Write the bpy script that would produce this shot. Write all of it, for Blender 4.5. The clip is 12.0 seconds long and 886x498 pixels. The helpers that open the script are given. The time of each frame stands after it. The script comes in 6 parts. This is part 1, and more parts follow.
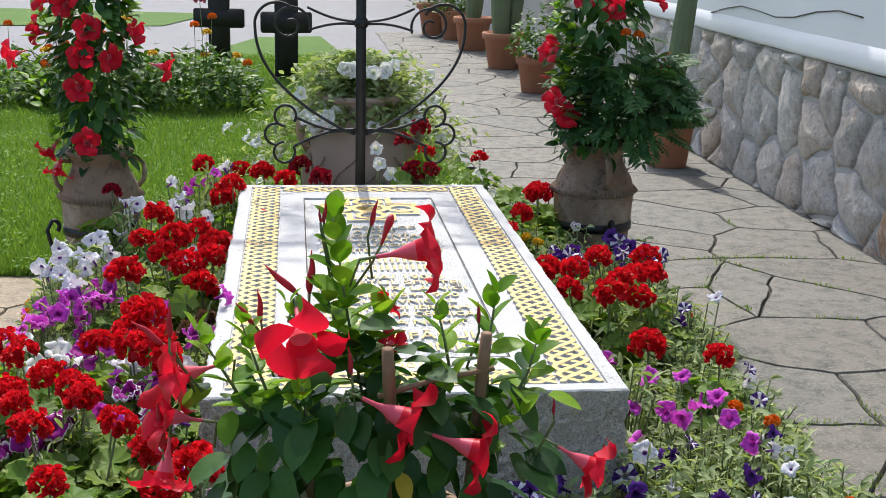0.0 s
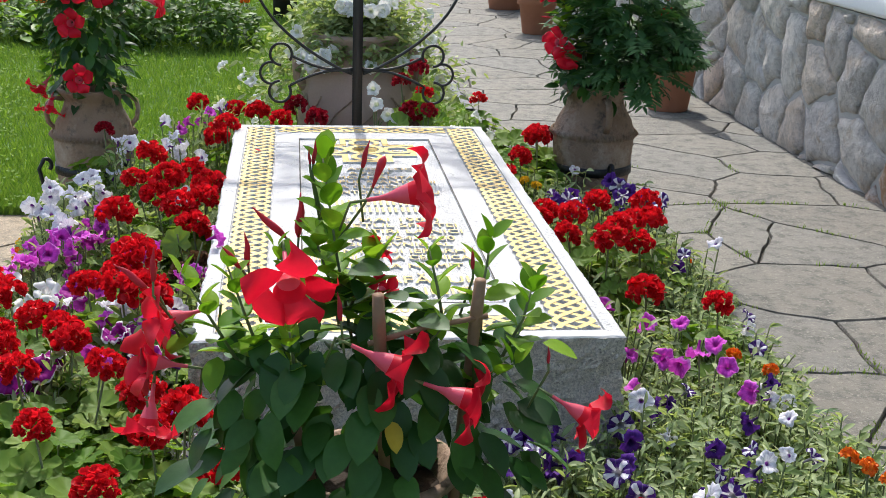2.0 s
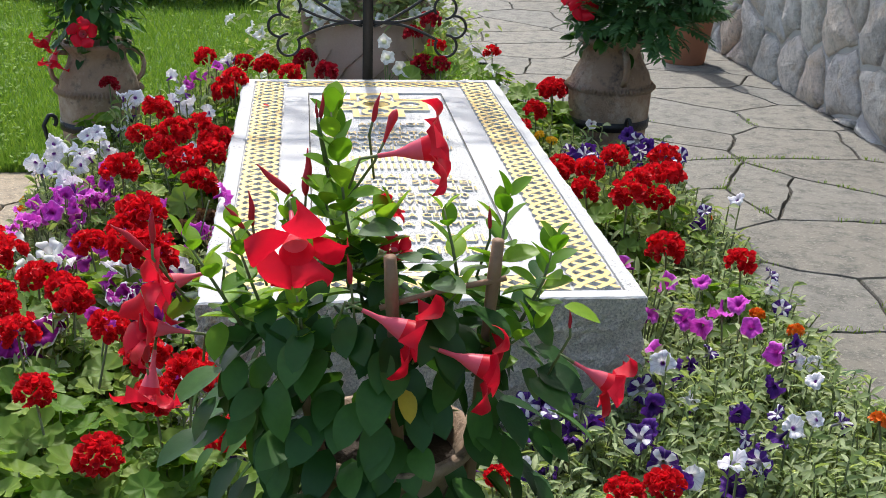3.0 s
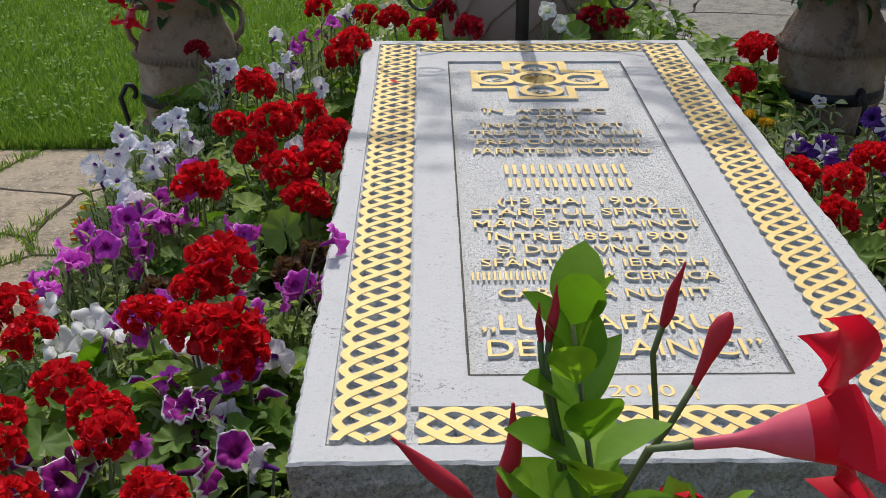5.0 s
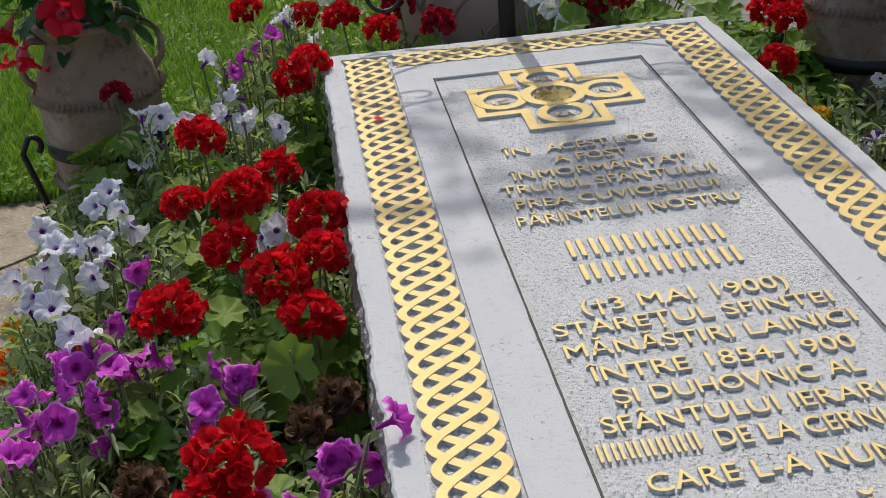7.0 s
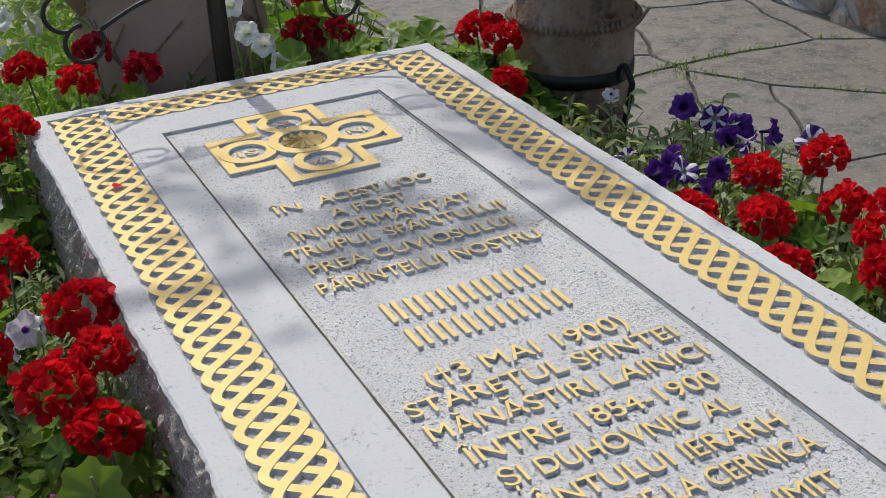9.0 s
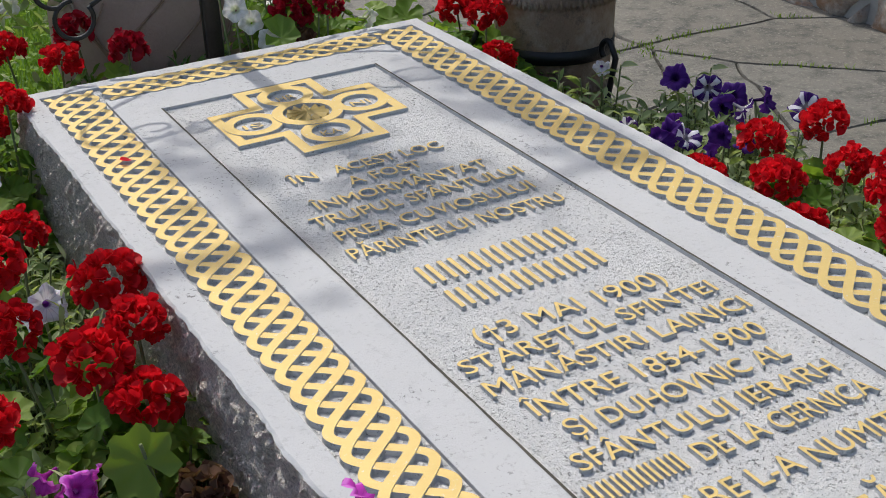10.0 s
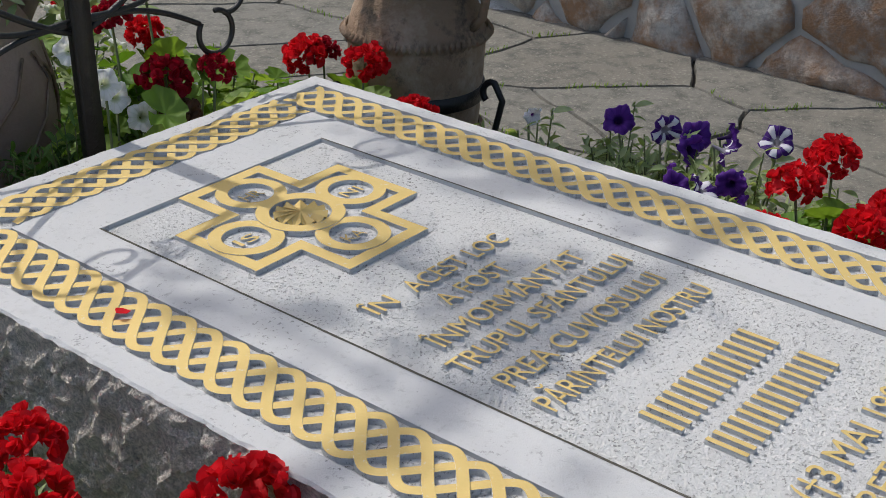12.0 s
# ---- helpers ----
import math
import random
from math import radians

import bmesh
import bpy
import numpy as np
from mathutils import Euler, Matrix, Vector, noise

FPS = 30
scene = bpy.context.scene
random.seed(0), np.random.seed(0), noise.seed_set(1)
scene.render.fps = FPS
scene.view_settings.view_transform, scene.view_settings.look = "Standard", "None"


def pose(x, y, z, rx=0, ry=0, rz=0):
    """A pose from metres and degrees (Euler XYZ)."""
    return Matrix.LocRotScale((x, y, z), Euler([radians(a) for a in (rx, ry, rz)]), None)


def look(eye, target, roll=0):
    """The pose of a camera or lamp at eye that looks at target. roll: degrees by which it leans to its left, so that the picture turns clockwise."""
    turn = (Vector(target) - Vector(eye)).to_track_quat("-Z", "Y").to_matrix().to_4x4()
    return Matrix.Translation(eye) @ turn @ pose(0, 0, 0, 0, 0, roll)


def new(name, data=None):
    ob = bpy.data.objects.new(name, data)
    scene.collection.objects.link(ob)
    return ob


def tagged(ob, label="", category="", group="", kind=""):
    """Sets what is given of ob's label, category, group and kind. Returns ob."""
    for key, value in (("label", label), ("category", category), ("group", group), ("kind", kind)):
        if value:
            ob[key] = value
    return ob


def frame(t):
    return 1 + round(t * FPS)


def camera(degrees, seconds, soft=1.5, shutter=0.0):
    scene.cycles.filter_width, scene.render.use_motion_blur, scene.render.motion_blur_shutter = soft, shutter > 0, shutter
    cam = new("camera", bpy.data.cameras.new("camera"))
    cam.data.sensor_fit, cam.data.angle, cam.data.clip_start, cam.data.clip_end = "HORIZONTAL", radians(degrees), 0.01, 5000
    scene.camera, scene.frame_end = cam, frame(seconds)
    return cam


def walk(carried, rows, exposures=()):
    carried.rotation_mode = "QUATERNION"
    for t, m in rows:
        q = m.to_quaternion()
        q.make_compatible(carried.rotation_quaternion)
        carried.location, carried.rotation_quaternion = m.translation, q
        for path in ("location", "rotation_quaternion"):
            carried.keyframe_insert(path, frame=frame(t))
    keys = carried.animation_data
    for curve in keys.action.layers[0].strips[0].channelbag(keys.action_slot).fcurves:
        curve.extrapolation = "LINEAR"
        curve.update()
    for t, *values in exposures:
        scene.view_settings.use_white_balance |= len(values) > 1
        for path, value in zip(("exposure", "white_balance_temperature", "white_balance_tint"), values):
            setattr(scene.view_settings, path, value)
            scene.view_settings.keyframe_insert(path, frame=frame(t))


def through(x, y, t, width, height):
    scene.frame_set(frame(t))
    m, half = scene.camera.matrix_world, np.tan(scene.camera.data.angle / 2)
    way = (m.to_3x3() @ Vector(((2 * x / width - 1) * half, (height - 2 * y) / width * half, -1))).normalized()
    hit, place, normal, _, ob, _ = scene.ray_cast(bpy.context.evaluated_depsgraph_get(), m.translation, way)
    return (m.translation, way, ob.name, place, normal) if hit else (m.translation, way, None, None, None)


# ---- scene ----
cam = camera(38.6, 12.0, soft=0.8)
PATH = [
    (0, (-0.284, -2.702, 1.466), (-0.051, -0.78, 0.965), 1.3),
    (0.5, (-0.283, -2.703, 1.477), (-0.05, -0.777, 0.989), 1.6),
    (1, (-0.282, -2.68, 1.468), (-0.044, -0.768, 0.931), 1.8),
    (1.5, (-0.277, -2.663, 1.463), (-0.041, -0.762, 0.889), 1.7),
    (2, (-0.268, -2.644, 1.453), (-0.034, -0.747, 0.864), 1.9),
    (2.5, (-0.268, -2.654, 1.457), (-0.033, -0.76, 0.858), 1.8),
    (2.7, (-0.258, -2.639, 1.449), (-0.025, -0.751, 0.832), 1.7),
    (4.3, (-0.293, -1.783, 1.339), (-0.255, 0.052, 0.546), 0.5),
    (4.5, (-0.274, -1.714, 1.38), (-0.251, 0.124, 0.59), 0.2),
    (5, (-0.308, -1.443, 1.344), (-0.284, 0.398, 0.562), -0.0),
    (5.5, (-0.426, -1.164, 1.344), (-0.463, 0.662, 0.53), -3.4),
    (6, (-0.541, -0.955, 1.393), (-0.516, 0.853, 0.537), -3.8),
    (6.5, (-0.556, -0.806, 1.384), (-0.44, 0.967, 0.467), -3.1),
    (6.7, (-0.526, -0.756, 1.393), (-0.395, 1.022, 0.486), -3.8),
    (8.3, (-0.699, -0.435, 1.39), (-0.114, 1.246, 0.478), -2.5),
    (8.5, (-0.712, -0.429, 1.398), (-0.072, 1.231, 0.484), -1.9),
    (9, (-0.753, -0.392, 1.386), (-0.015, 1.23, 0.476), -2.8),
    (9.5, (-0.856, -0.378, 1.369), (-0.019, 1.192, 0.455), -2.5),
    (10, (-0.918, -0.332, 1.342), (-0.074, 1.232, 0.425), -2.2),
    (10.5, (-0.98, -0.17, 1.319), (-0.075, 1.346, 0.378), -3.3),
    (11, (-1.029, 0.082, 1.313), (0.143, 1.395, 0.363), -2.7),
    (11.5, (-1.137, 0.31, 1.278), (0.198, 1.461, 0.334), 0.7),
    (12, (-1.293, 0.602, 1.293), (0.102, 1.709, 0.383), 1.0),
]
EXPOSURES = ((0.0, 0.45), (2.7, 0.52), (4.5, 0.18), (5.2, -0.24), (6.7, -0.26), (8.5, -0.18), (12.0, -0.15))
walk(cam, [(t, look(eye, target, roll)) for t, eye, target, roll in PATH], EXPOSURES)

# ---- world and sun ----
SUN_DIR = Vector((0.0, 0.427, 0.63)).normalized()
SUN_EL = math.asin(SUN_DIR.z)
world = bpy.data.worlds.new("sky")
scene.world = world
world.use_nodes = True
wn = world.node_tree
sky = wn.nodes.new("ShaderNodeTexSky")
sky.sky_type, sky.sun_disc = "NISHITA", False
sky.sun_elevation, sky.sun_rotation = SUN_EL, 0.0
sky.air_density, sky.dust_density, sky.ozone_density = 1.0, 3.0, 0.8
background = wn.nodes["Background"]
background.inputs[1].default_value = 0.21
wn.links.new(sky.outputs[0], background.inputs[0])
sun_data = bpy.data.lights.new("sun", "SUN")
sun_data.energy, sun_data.angle, sun_data.color = 3.0, radians(0.53), (1.0, 0.97, 0.92)
sun = new("sun", sun_data)
sun.matrix_world = look(SUN_DIR * 30, (0, 0, 0))


# ---- materials ----
class Nodes:
    """Short hand for building one node material."""

    def __init__(self, name):
        self.m = bpy.data.materials.new(name)
        self.m.use_nodes = True
        self.t = self.m.node_tree
        self.p = self.t.nodes["Principled BSDF"]
        self.out = self.t.nodes["Material Output"]

    def node(self, kind, **sets):
        n = self.t.nodes.new("ShaderNode" + kind)
        for key, value in sets.items():
            n.inputs[key.replace("_", " ")].default_value = value
        return n

    def link(self, a, b):
        self.t.links.new(a, b)

    def coords(self):
        return self.node("TexCoord").outputs["Object"]

    def noise(self, scale, detail=4.0, rough=0.6, vector=None):
        n = self.node("TexNoise", Scale=scale, Detail=detail, Roughness=rough)
        self.link(vector or self.coords(), n.inputs["Vector"])
        return n.outputs["Fac"]

    def ramp(self, fac, stops):
        n = self.t.nodes.new("ShaderNodeValToRGB")
        while len(n.color_ramp.elements) < len(stops):
            n.color_ramp.elements.new(0.5)
        for e, (at, c) in zip(n.color_ramp.elements, stops):
            e.position, e.color = at, (*c, 1) if len(c) == 3 else c
        self.link(fac, n.inputs[0])
        return n.outputs[0]

    def mix(self, fac, a, b, blend="MIX"):
        n = self.t.nodes.new("ShaderNodeMix")
        n.data_type, n.blend_type = "RGBA", blend
        for sock, value in ((n.inputs[0], fac), (n.inputs[6], a), (n.inputs[7], b)):
            if isinstance(value, (int, float)):
                sock.default_value = value
            elif isinstance(value, tuple):
                sock.default_value = (*value, 1)
            else:
                self.link(value, sock)
        return n.outputs[2]

    def math(self, op, a, b=0.0):
        n = self.t.nodes.new("ShaderNodeMath")
        n.operation = op
        for sock, value in zip(n.inputs, (a, b)):
            if isinstance(value, (int, float)):
                sock.default_value = value
            else:
                self.link(value, sock)
        return n.outputs[0]

    def island(self):
        return self.node("NewGeometry").outputs["Random Per Island"]

    def each(self):
        return self.node("ObjectInfo").outputs["Random"]

    def bump(self, height, strength=0.5, distance=0.005):
        n = self.node("Bump", Strength=strength, Distance=distance)
        self.link(height, n.inputs["Height"])
        self.link(n.outputs[0], self.p.inputs["Normal"])

    def done(self, colour, rough=0.6, metal=0.0, spec=0.5, through=0.0, glow=None):
        p = self.p
        for sock, value in ((p.inputs["Base Color"], colour), (p.inputs["Roughness"], rough), (p.inputs["Metallic"], metal)):
            if isinstance(value, (int, float)):
                sock.default_value = value
            elif isinstance(value, tuple):
                sock.default_value = (*value, 1)
            else:
                self.link(value, sock)
        p.inputs["Specular IOR Level"].default_value = spec
        if through:
            tr = self.node("BsdfTranslucent")
            if isinstance(colour, tuple):
                tr.inputs[0].default_value = (*colour, 1)
            else:
                self.link(self.mix(1.0, colour, glow or (1.0, 1.0, 1.0), "MULTIPLY"), tr.inputs[0])
            ms = self.node("MixShader")
            ms.inputs[0].default_value = through
            self.link(p.outputs[0], ms.inputs[1])
            self.link(tr.outputs[0], ms.inputs[2])
            self.link(ms.outputs[0], self.out.inputs[0])
        return self.m


def leaf_material(name, dark, light, rough=0.5, through=0.35, spec=0.4):
    n = Nodes(name)
    c = n.mix(n.island(), dark, light)
    c = n.mix(n.math("MULTIPLY", n.noise(60, 2), 0.5), c, tuple(v * 0.5 for v in dark))
    n.bump(n.noise(150, 2), 0.15, 0.002)
    return n.done(c, rough, 0, spec, through, (1.0, 1.0, 0.45))


def petal_material(name, dark, light, through=0.3, rough=0.55):
    n = Nodes(name)
    c = n.mix(n.island(), dark, light)
    c = n.mix(n.math("MULTIPLY", n.noise(90, 3), 0.35), c, tuple(v * 0.55 for v in dark))
    return n.done(c, rough, 0, 0.25, through)


def petunia_material(name, throat, face, edge, star=None, deep=0.30):
    """Colours by the distance from the throat and, for a star, by the petal's angle: the flower's own pattern."""
    n = Nodes(name)
    uv = n.node("SeparateXYZ")
    n.link(n.node("TexCoord").outputs["UV"], uv.inputs[0])
    r = n.math("ADD", uv.outputs[1], n.math("MULTIPLY", n.math("SUBTRACT", n.noise(120, 2), 0.5), 0.12))
    c = n.ramp(r, [(0.0, throat), (deep, throat), (deep + 0.12, face), (0.80, face), (0.90, edge)])
    if star:
        wave = n.math("ABSOLUTE", n.math("SINE", n.math("MULTIPLY", uv.outputs[0], 5 * math.pi)))
        rim = n.math("SUBTRACT", 1.02, uv.outputs[1])
        mask = n.math("MULTIPLY", n.math("GREATER_THAN", n.math("ADD", wave, n.math("MULTIPLY", uv.outputs[1], -0.22)), 0.66), n.math("MULTIPLY", n.math("GREATER_THAN", rim, 0.14), n.math("GREATER_THAN", uv.outputs[1], 0.28)))
        c = n.mix(mask, c, star)
    veins = n.math("ABSOLUTE", n.math("SINE", n.math("MULTIPLY", uv.outputs[0], 47.0)))
    c = n.mix(n.math("MULTIPLY", n.math("LESS_THAN", veins, 0.25), 0.25), c, throat)
    return n.done(c, 0.6, 0, 0.2, 0.3)


def make_marble(name, tint, pits, rough_bump, depth, pit_scale, clean, grain=0.0, grain_scale=75, stipple=330):
    n = Nodes(name)
    co = n.coords()
    big = n.noise(3.0, 5, 0.6, co)
    c = n.mix(big, tuple(v * 0.90 for v in tint), tint)
    c = n.mix(n.ramp(n.noise(26, 6, 0.7, co), [(0.54, (0, 0, 0)), (0.72, (1, 1, 1))]), c, tuple(v * 0.86 for v in tint))
    if grain:
        c = n.mix(n.math("MULTIPLY", n.ramp(n.noise(grain_scale, 5, 0.75, co), [(0.42, (1, 1, 1)), (0.56, (0, 0, 0))]), grain), c, (0.17, 0.155, 0.15))
    pit = n.ramp(n.noise(pit_scale, 5, 0.7, co), [(0.57, (0, 0, 0)), (0.62, (1, 1, 1))])
    patch = n.ramp(n.noise(8, 4, 0.6, co), [(0.52, (clean, clean, clean)), (0.66, (1, 1, 1))])
    dirt = n.mix(1.0, pit, patch, "MULTIPLY")
    c = n.mix(n.math("MULTIPLY", dirt, pits), c, (0.11, 0.105, 0.10))
    h = n.math("SUBTRACT", n.math("ADD", n.math("MULTIPLY", n.noise(stipple, 4, 0.75, co), 1.9), n.noise(95, 4, 0.7, co)), n.math("MULTIPLY", dirt, 1.2))
    n.bump(h, rough_bump, depth)
    return n.done(c, 0.75, 0, 0.2)


MARBLE = make_marble("pale marble", (0.515, 0.516, 0.517), 0.80, 0.4, 0.0032, 120, 0.16)
MARBLE_ROUGH = make_marble("tooled marble", (0.79, 0.785, 0.77), 0.85, 1.0, 0.0036, 190, 0.50, 0.0, 75, 260)
MARBLE_SIDE = make_marble("rough-hewn marble side", (0.90, 0.81, 0.72), 0.6, 1.0, 0.012, 150, 0.5, 0.42, 170, 110)


def make_gold():
    n = Nodes("gold paint")
    co = n.coords()
    c = n.mix(n.noise(18, 4, 0.6, co), (0.52, 0.375, 0.13), (0.62, 0.47, 0.19))
    chips = n.ramp(n.noise(110, 4, 0.7, co), [(0.62, (0, 0, 0)), (0.70, (1, 1, 1))])
    c = n.mix(chips, c, (0.55, 0.5, 0.38))
    n.bump(n.noise(200, 3, 0.6, co), 0.25, 0.002)
    return n.done(c, n.mix(n.noise(40, 3, 0.6, co), (0.5, 0.5, 0.5), (0.7, 0.7, 0.7)), 0.3, 0.4)


GOLD = make_gold()


def make_plain(name, dark, light, scale, rough, bump=0.3, metal=0.0, spec=0.4, fine=120.0, each=0.0):
    n = Nodes(name)
    co = n.coords()
    c = n.mix(n.noise(scale, 5, 0.65, co), dark, light)
    c = n.mix(n.math("MULTIPLY", n.noise(fine, 3, 0.6, co), 0.4), c, tuple(v * 0.6 for v in dark))
    if each:
        hsv = n.node("HueSaturation")
        n.link(c, hsv.inputs["Color"])
        n.link(n.math("ADD", 1.0 - each, n.math("MULTIPLY", n.each(), each * 2)), hsv.inputs["Value"])
        c = hsv.outputs[0]
    n.bump(n.math("ADD", n.noise(fine, 4, 0.7, co), n.noise(scale * 2, 4, 0.6, co)), bump, 0.006)
    return n.done(c, rough, metal, spec)


IRON = make_plain("black wrought iron", (0.012, 0.012, 0.013), (0.03, 0.03, 0.03), 30, 0.42, 0.3, 0.3, 0.5)
SOIL = make_plain("dark soil", (0.03, 0.022, 0.016), (0.075, 0.055, 0.04), 12, 0.95, 1.0)
MORTAR = make_plain("grey mortar", (0.38, 0.365, 0.345), (0.54, 0.52, 0.49), 6, 0.9, 0.8)
JOINT = make_plain("earth and dark joint lines", (0.05, 0.045, 0.035), (0.16, 0.145, 0.12), 7, 0.95, 1.0)
PLASTER = make_plain("white plaster", (0.80, 0.80, 0.81), (0.88, 0.88, 0.88), 2, 0.85, 0.25)
GROUND = make_plain("mown turf", (0.05, 0.12, 0.014), (0.11, 0.20, 0.03), 3, 0.95, 0.8)
FAR_PATH = make_plain("pale paving", (0.15, 0.152, 0.162), (0.22, 0.222, 0.235), 1.5, 0.75, 0.4)
def make_clay():
    n = Nodes("weathered brown clay")
    co = n.coords()
    c = n.mix(n.noise(9, 6, 0.7, co), (0.165, 0.10, 0.062), (0.36, 0.25, 0.17))
    c = n.mix(n.ramp(n.noise(5, 5, 0.7, co), [(0.50, (0, 0, 0)), (0.68, (1, 1, 1))]), c, (0.42, 0.34, 0.265))
    c = n.mix(n.ramp(n.noise(17, 6, 0.7, co), [(0.54, (0, 0, 0)), (0.70, (1, 1, 1))]), c, (0.085, 0.065, 0.05))
    n.bump(n.math("ADD", n.noise(70, 5, 0.7, co), n.math("MULTIPLY", n.noise(14, 4, 0.6, co), 1.5)), 0.7, 0.008)
    return n.done(c, 0.75, 0, 0.4)


CLAY = make_clay()
TERRACOTTA = make_plain("orange terracotta", (0.34, 0.135, 0.07), (0.48, 0.21, 0.12), 7, 0.8, 0.3)
PINK_CLAY = make_plain("pinkish scratched clay", (0.34, 0.235, 0.18), (0.50, 0.37, 0.30), 6, 0.8, 0.5)
DARK_WOOD = make_plain("dark weathered oak", (0.012, 0.011, 0.010), (0.035, 0.03, 0.027), 14, 0.7, 0.5)
BAMBOO = make_plain("brown cane", (0.17, 0.085, 0.05), (0.32, 0.19, 0.11), 20, 0.6, 0.3)
BARK = make_plain("grey-brown bark", (0.05, 0.04, 0.03), (0.12, 0.10, 0.08), 12, 0.9, 1.0)
CACTUS = make_plain("dull green cactus", (0.11, 0.145, 0.07), (0.21, 0.25, 0.13), 10, 0.7, 0.4)


def make_flag(name, warm):
    n = Nodes(name)
    co = n.coords()
    tone = n.ramp(n.each(), [(0.0, (0.20, 0.178, 0.145)), (0.5, (0.29, 0.26, 0.21)), (1.0, (0.21, 0.205, 0.19))])
    c = n.mix(n.noise(2.2, 6, 0.7, co), tone, (0.28, 0.26, 0.225))
    c = n.mix(n.ramp(n.noise(14, 5, 0.7, co), [(0.46, (0, 0, 0)), (0.66, (1, 1, 1))]), c, (0.13, 0.125, 0.11))
    c = n.mix(n.ramp(n.noise(70, 3, 0.7, co), [(0.56, (0, 0, 0)), (0.66, (1, 1, 1))]), c, (0.36, 0.33, 0.28))
    c = n.mix(1.0, c, warm, "MULTIPLY")
    n.bump(n.math("ADD", n.noise(60, 5, 0.7, co), n.math("MULTIPLY", n.noise(7, 4, 0.6, co), 2.0)), 0.8, 0.010)
    return n.done(c, 0.72, 0, 0.4)


def make_wall_stone(name, rust):
    n = Nodes(name)
    co = n.coords()
    tone = n.ramp(n.each(), [(0.0, (0.60, 0.575, 0.545)), (0.3, (0.80, 0.73, 0.63)), (0.55, (0.58, 0.59, 0.60)), (0.75, (0.74, 0.57, 0.43)), (1.0, (0.84, 0.79, 0.72))])
    c = n.mix(n.math("MULTIPLY", n.noise(9, 6, 0.7, co), 0.7), tone, (0.52, 0.50, 0.47))
    c = n.mix(n.ramp(n.noise(5, 5, 0.7, co), [(0.52 - rust, (0, 0, 0)), (0.70 - rust, (1, 1, 1))]), c, (0.52 - rust, 0.41 - 1.4 * rust, 0.30 - 1.3 * rust))
    c = n.mix(n.ramp(n.noise(22, 7, 0.8, co), [(0.46, (0, 0, 0)), (0.74, (1, 1, 1))]), c, (0.27, 0.25, 0.23))
    n.bump(n.math("ADD", n.noise(50, 6, 0.75, co), n.math("MULTIPLY", n.noise(11, 6, 0.75, co), 2.5)), 0.9, 0.02)
    return n.done(c, 0.8, 0, 0.35)


FLAG = make_flag("grey-beige flagstone", (0.70, 0.715, 0.715))
FLAG_WARM = make_flag("warm beige flagstone", (1.22, 1.04, 0.80))
WALL_STONE = make_wall_stone("mixed field stone", 0.0)
RUST_STONE = make_wall_stone("rusty brown field stone", 0.13)
GRASS = leaf_material("grass blades", (0.13, 0.26, 0.035), (0.30, 0.44, 0.09), 0.6, 0.5, 0.25)
GERANIUM_LEAF = leaf_material("geranium leaf", (0.12, 0.25, 0.03), (0.34, 0.47, 0.09), 0.55, 0.5, 0.3)
PETUNIA_LEAF = leaf_material("petunia leaf", (0.24, 0.34, 0.13), (0.58, 0.65, 0.38), 0.6, 0.45, 0.3)
MANDEVILLA_DARK = leaf_material("old mandevilla leaf", (0.018, 0.07, 0.014), (0.07, 0.18, 0.030), 0.42, 0.28, 0.3)
MANDEVILLA_YOUNG = leaf_material("young mandevilla leaf", (0.11, 0.27, 0.016), (0.34, 0.56, 0.05), 0.42, 0.48, 0.28)
MARIGOLD_LEAF = leaf_material("marigold leaf", (0.035, 0.10, 0.03), (0.09, 0.20, 0.06), 0.55, 0.25, 0.3)
SHRUB_LEAF = leaf_material("shrub leaf", (0.05, 0.12, 0.02), (0.14, 0.26, 0.045), 0.5, 0.3, 0.4)
STEM = make_plain("green stem", (0.09, 0.13, 0.04), (0.18, 0.20, 0.08), 30, 0.6, 0.2)
DRY = leaf_material("withered brown blooms", (0.10, 0.045, 0.03), (0.26, 0.16, 0.10), 0.9, 0.2, 0.1)
GERANIUM_RED = petal_material("scarlet geranium petal", (0.50, 0.004, 0.010), (0.92, 0.018, 0.030), 0.45)
GERANIUM_DARK = petal_material("dark red geranium petal", (0.24, 0.003, 0.014), (0.46, 0.008, 0.026), 0.3)
MANDEVILLA_RED = petal_material("red trumpet petal", (0.66, 0.006, 0.026), (0.90, 0.020, 0.055), 0.45, 0.42)
MANDEVILLA_TUBE = petal_material("pink trumpet tube", (0.70, 0.06, 0.12), (0.86, 0.20, 0.27), 0.3, 0.40)
BUD_RED = petal_material("dark red bud", (0.48, 0.02, 0.045), (0.66, 0.06, 0.09), 0.35, 0.45)
MARIGOLD_ORANGE = petal_material("orange marigold petal", (0.75, 0.10, 0.004), (0.85, 0.24, 0.01), 0.25)
MARIGOLD_YELLOW = petal_material("yellow marigold petal", (0.75, 0.42, 0.01), (0.85, 0.55, 0.03), 0.25)
WHITE_PETAL = petal_material("white petal", (0.72, 0.72, 0.70), (0.82, 0.82, 0.80), 0.3)
PET_WHITE = petunia_material("white petunia with violet throat", (0.16, 0.03, 0.26), (0.76, 0.74, 0.80), (0.80, 0.79, 0.83), None, 0.18)
PET_MAGENTA = petunia_material("magenta petunia", (0.34, 0.02, 0.28), (0.62, 0.06, 0.54), (0.72, 0.20, 0.68))
PET_RIM = petunia_material("magenta petunia with a white rim", (0.12, 0.005, 0.09), (0.34, 0.015, 0.26), (0.82, 0.79, 0.82))
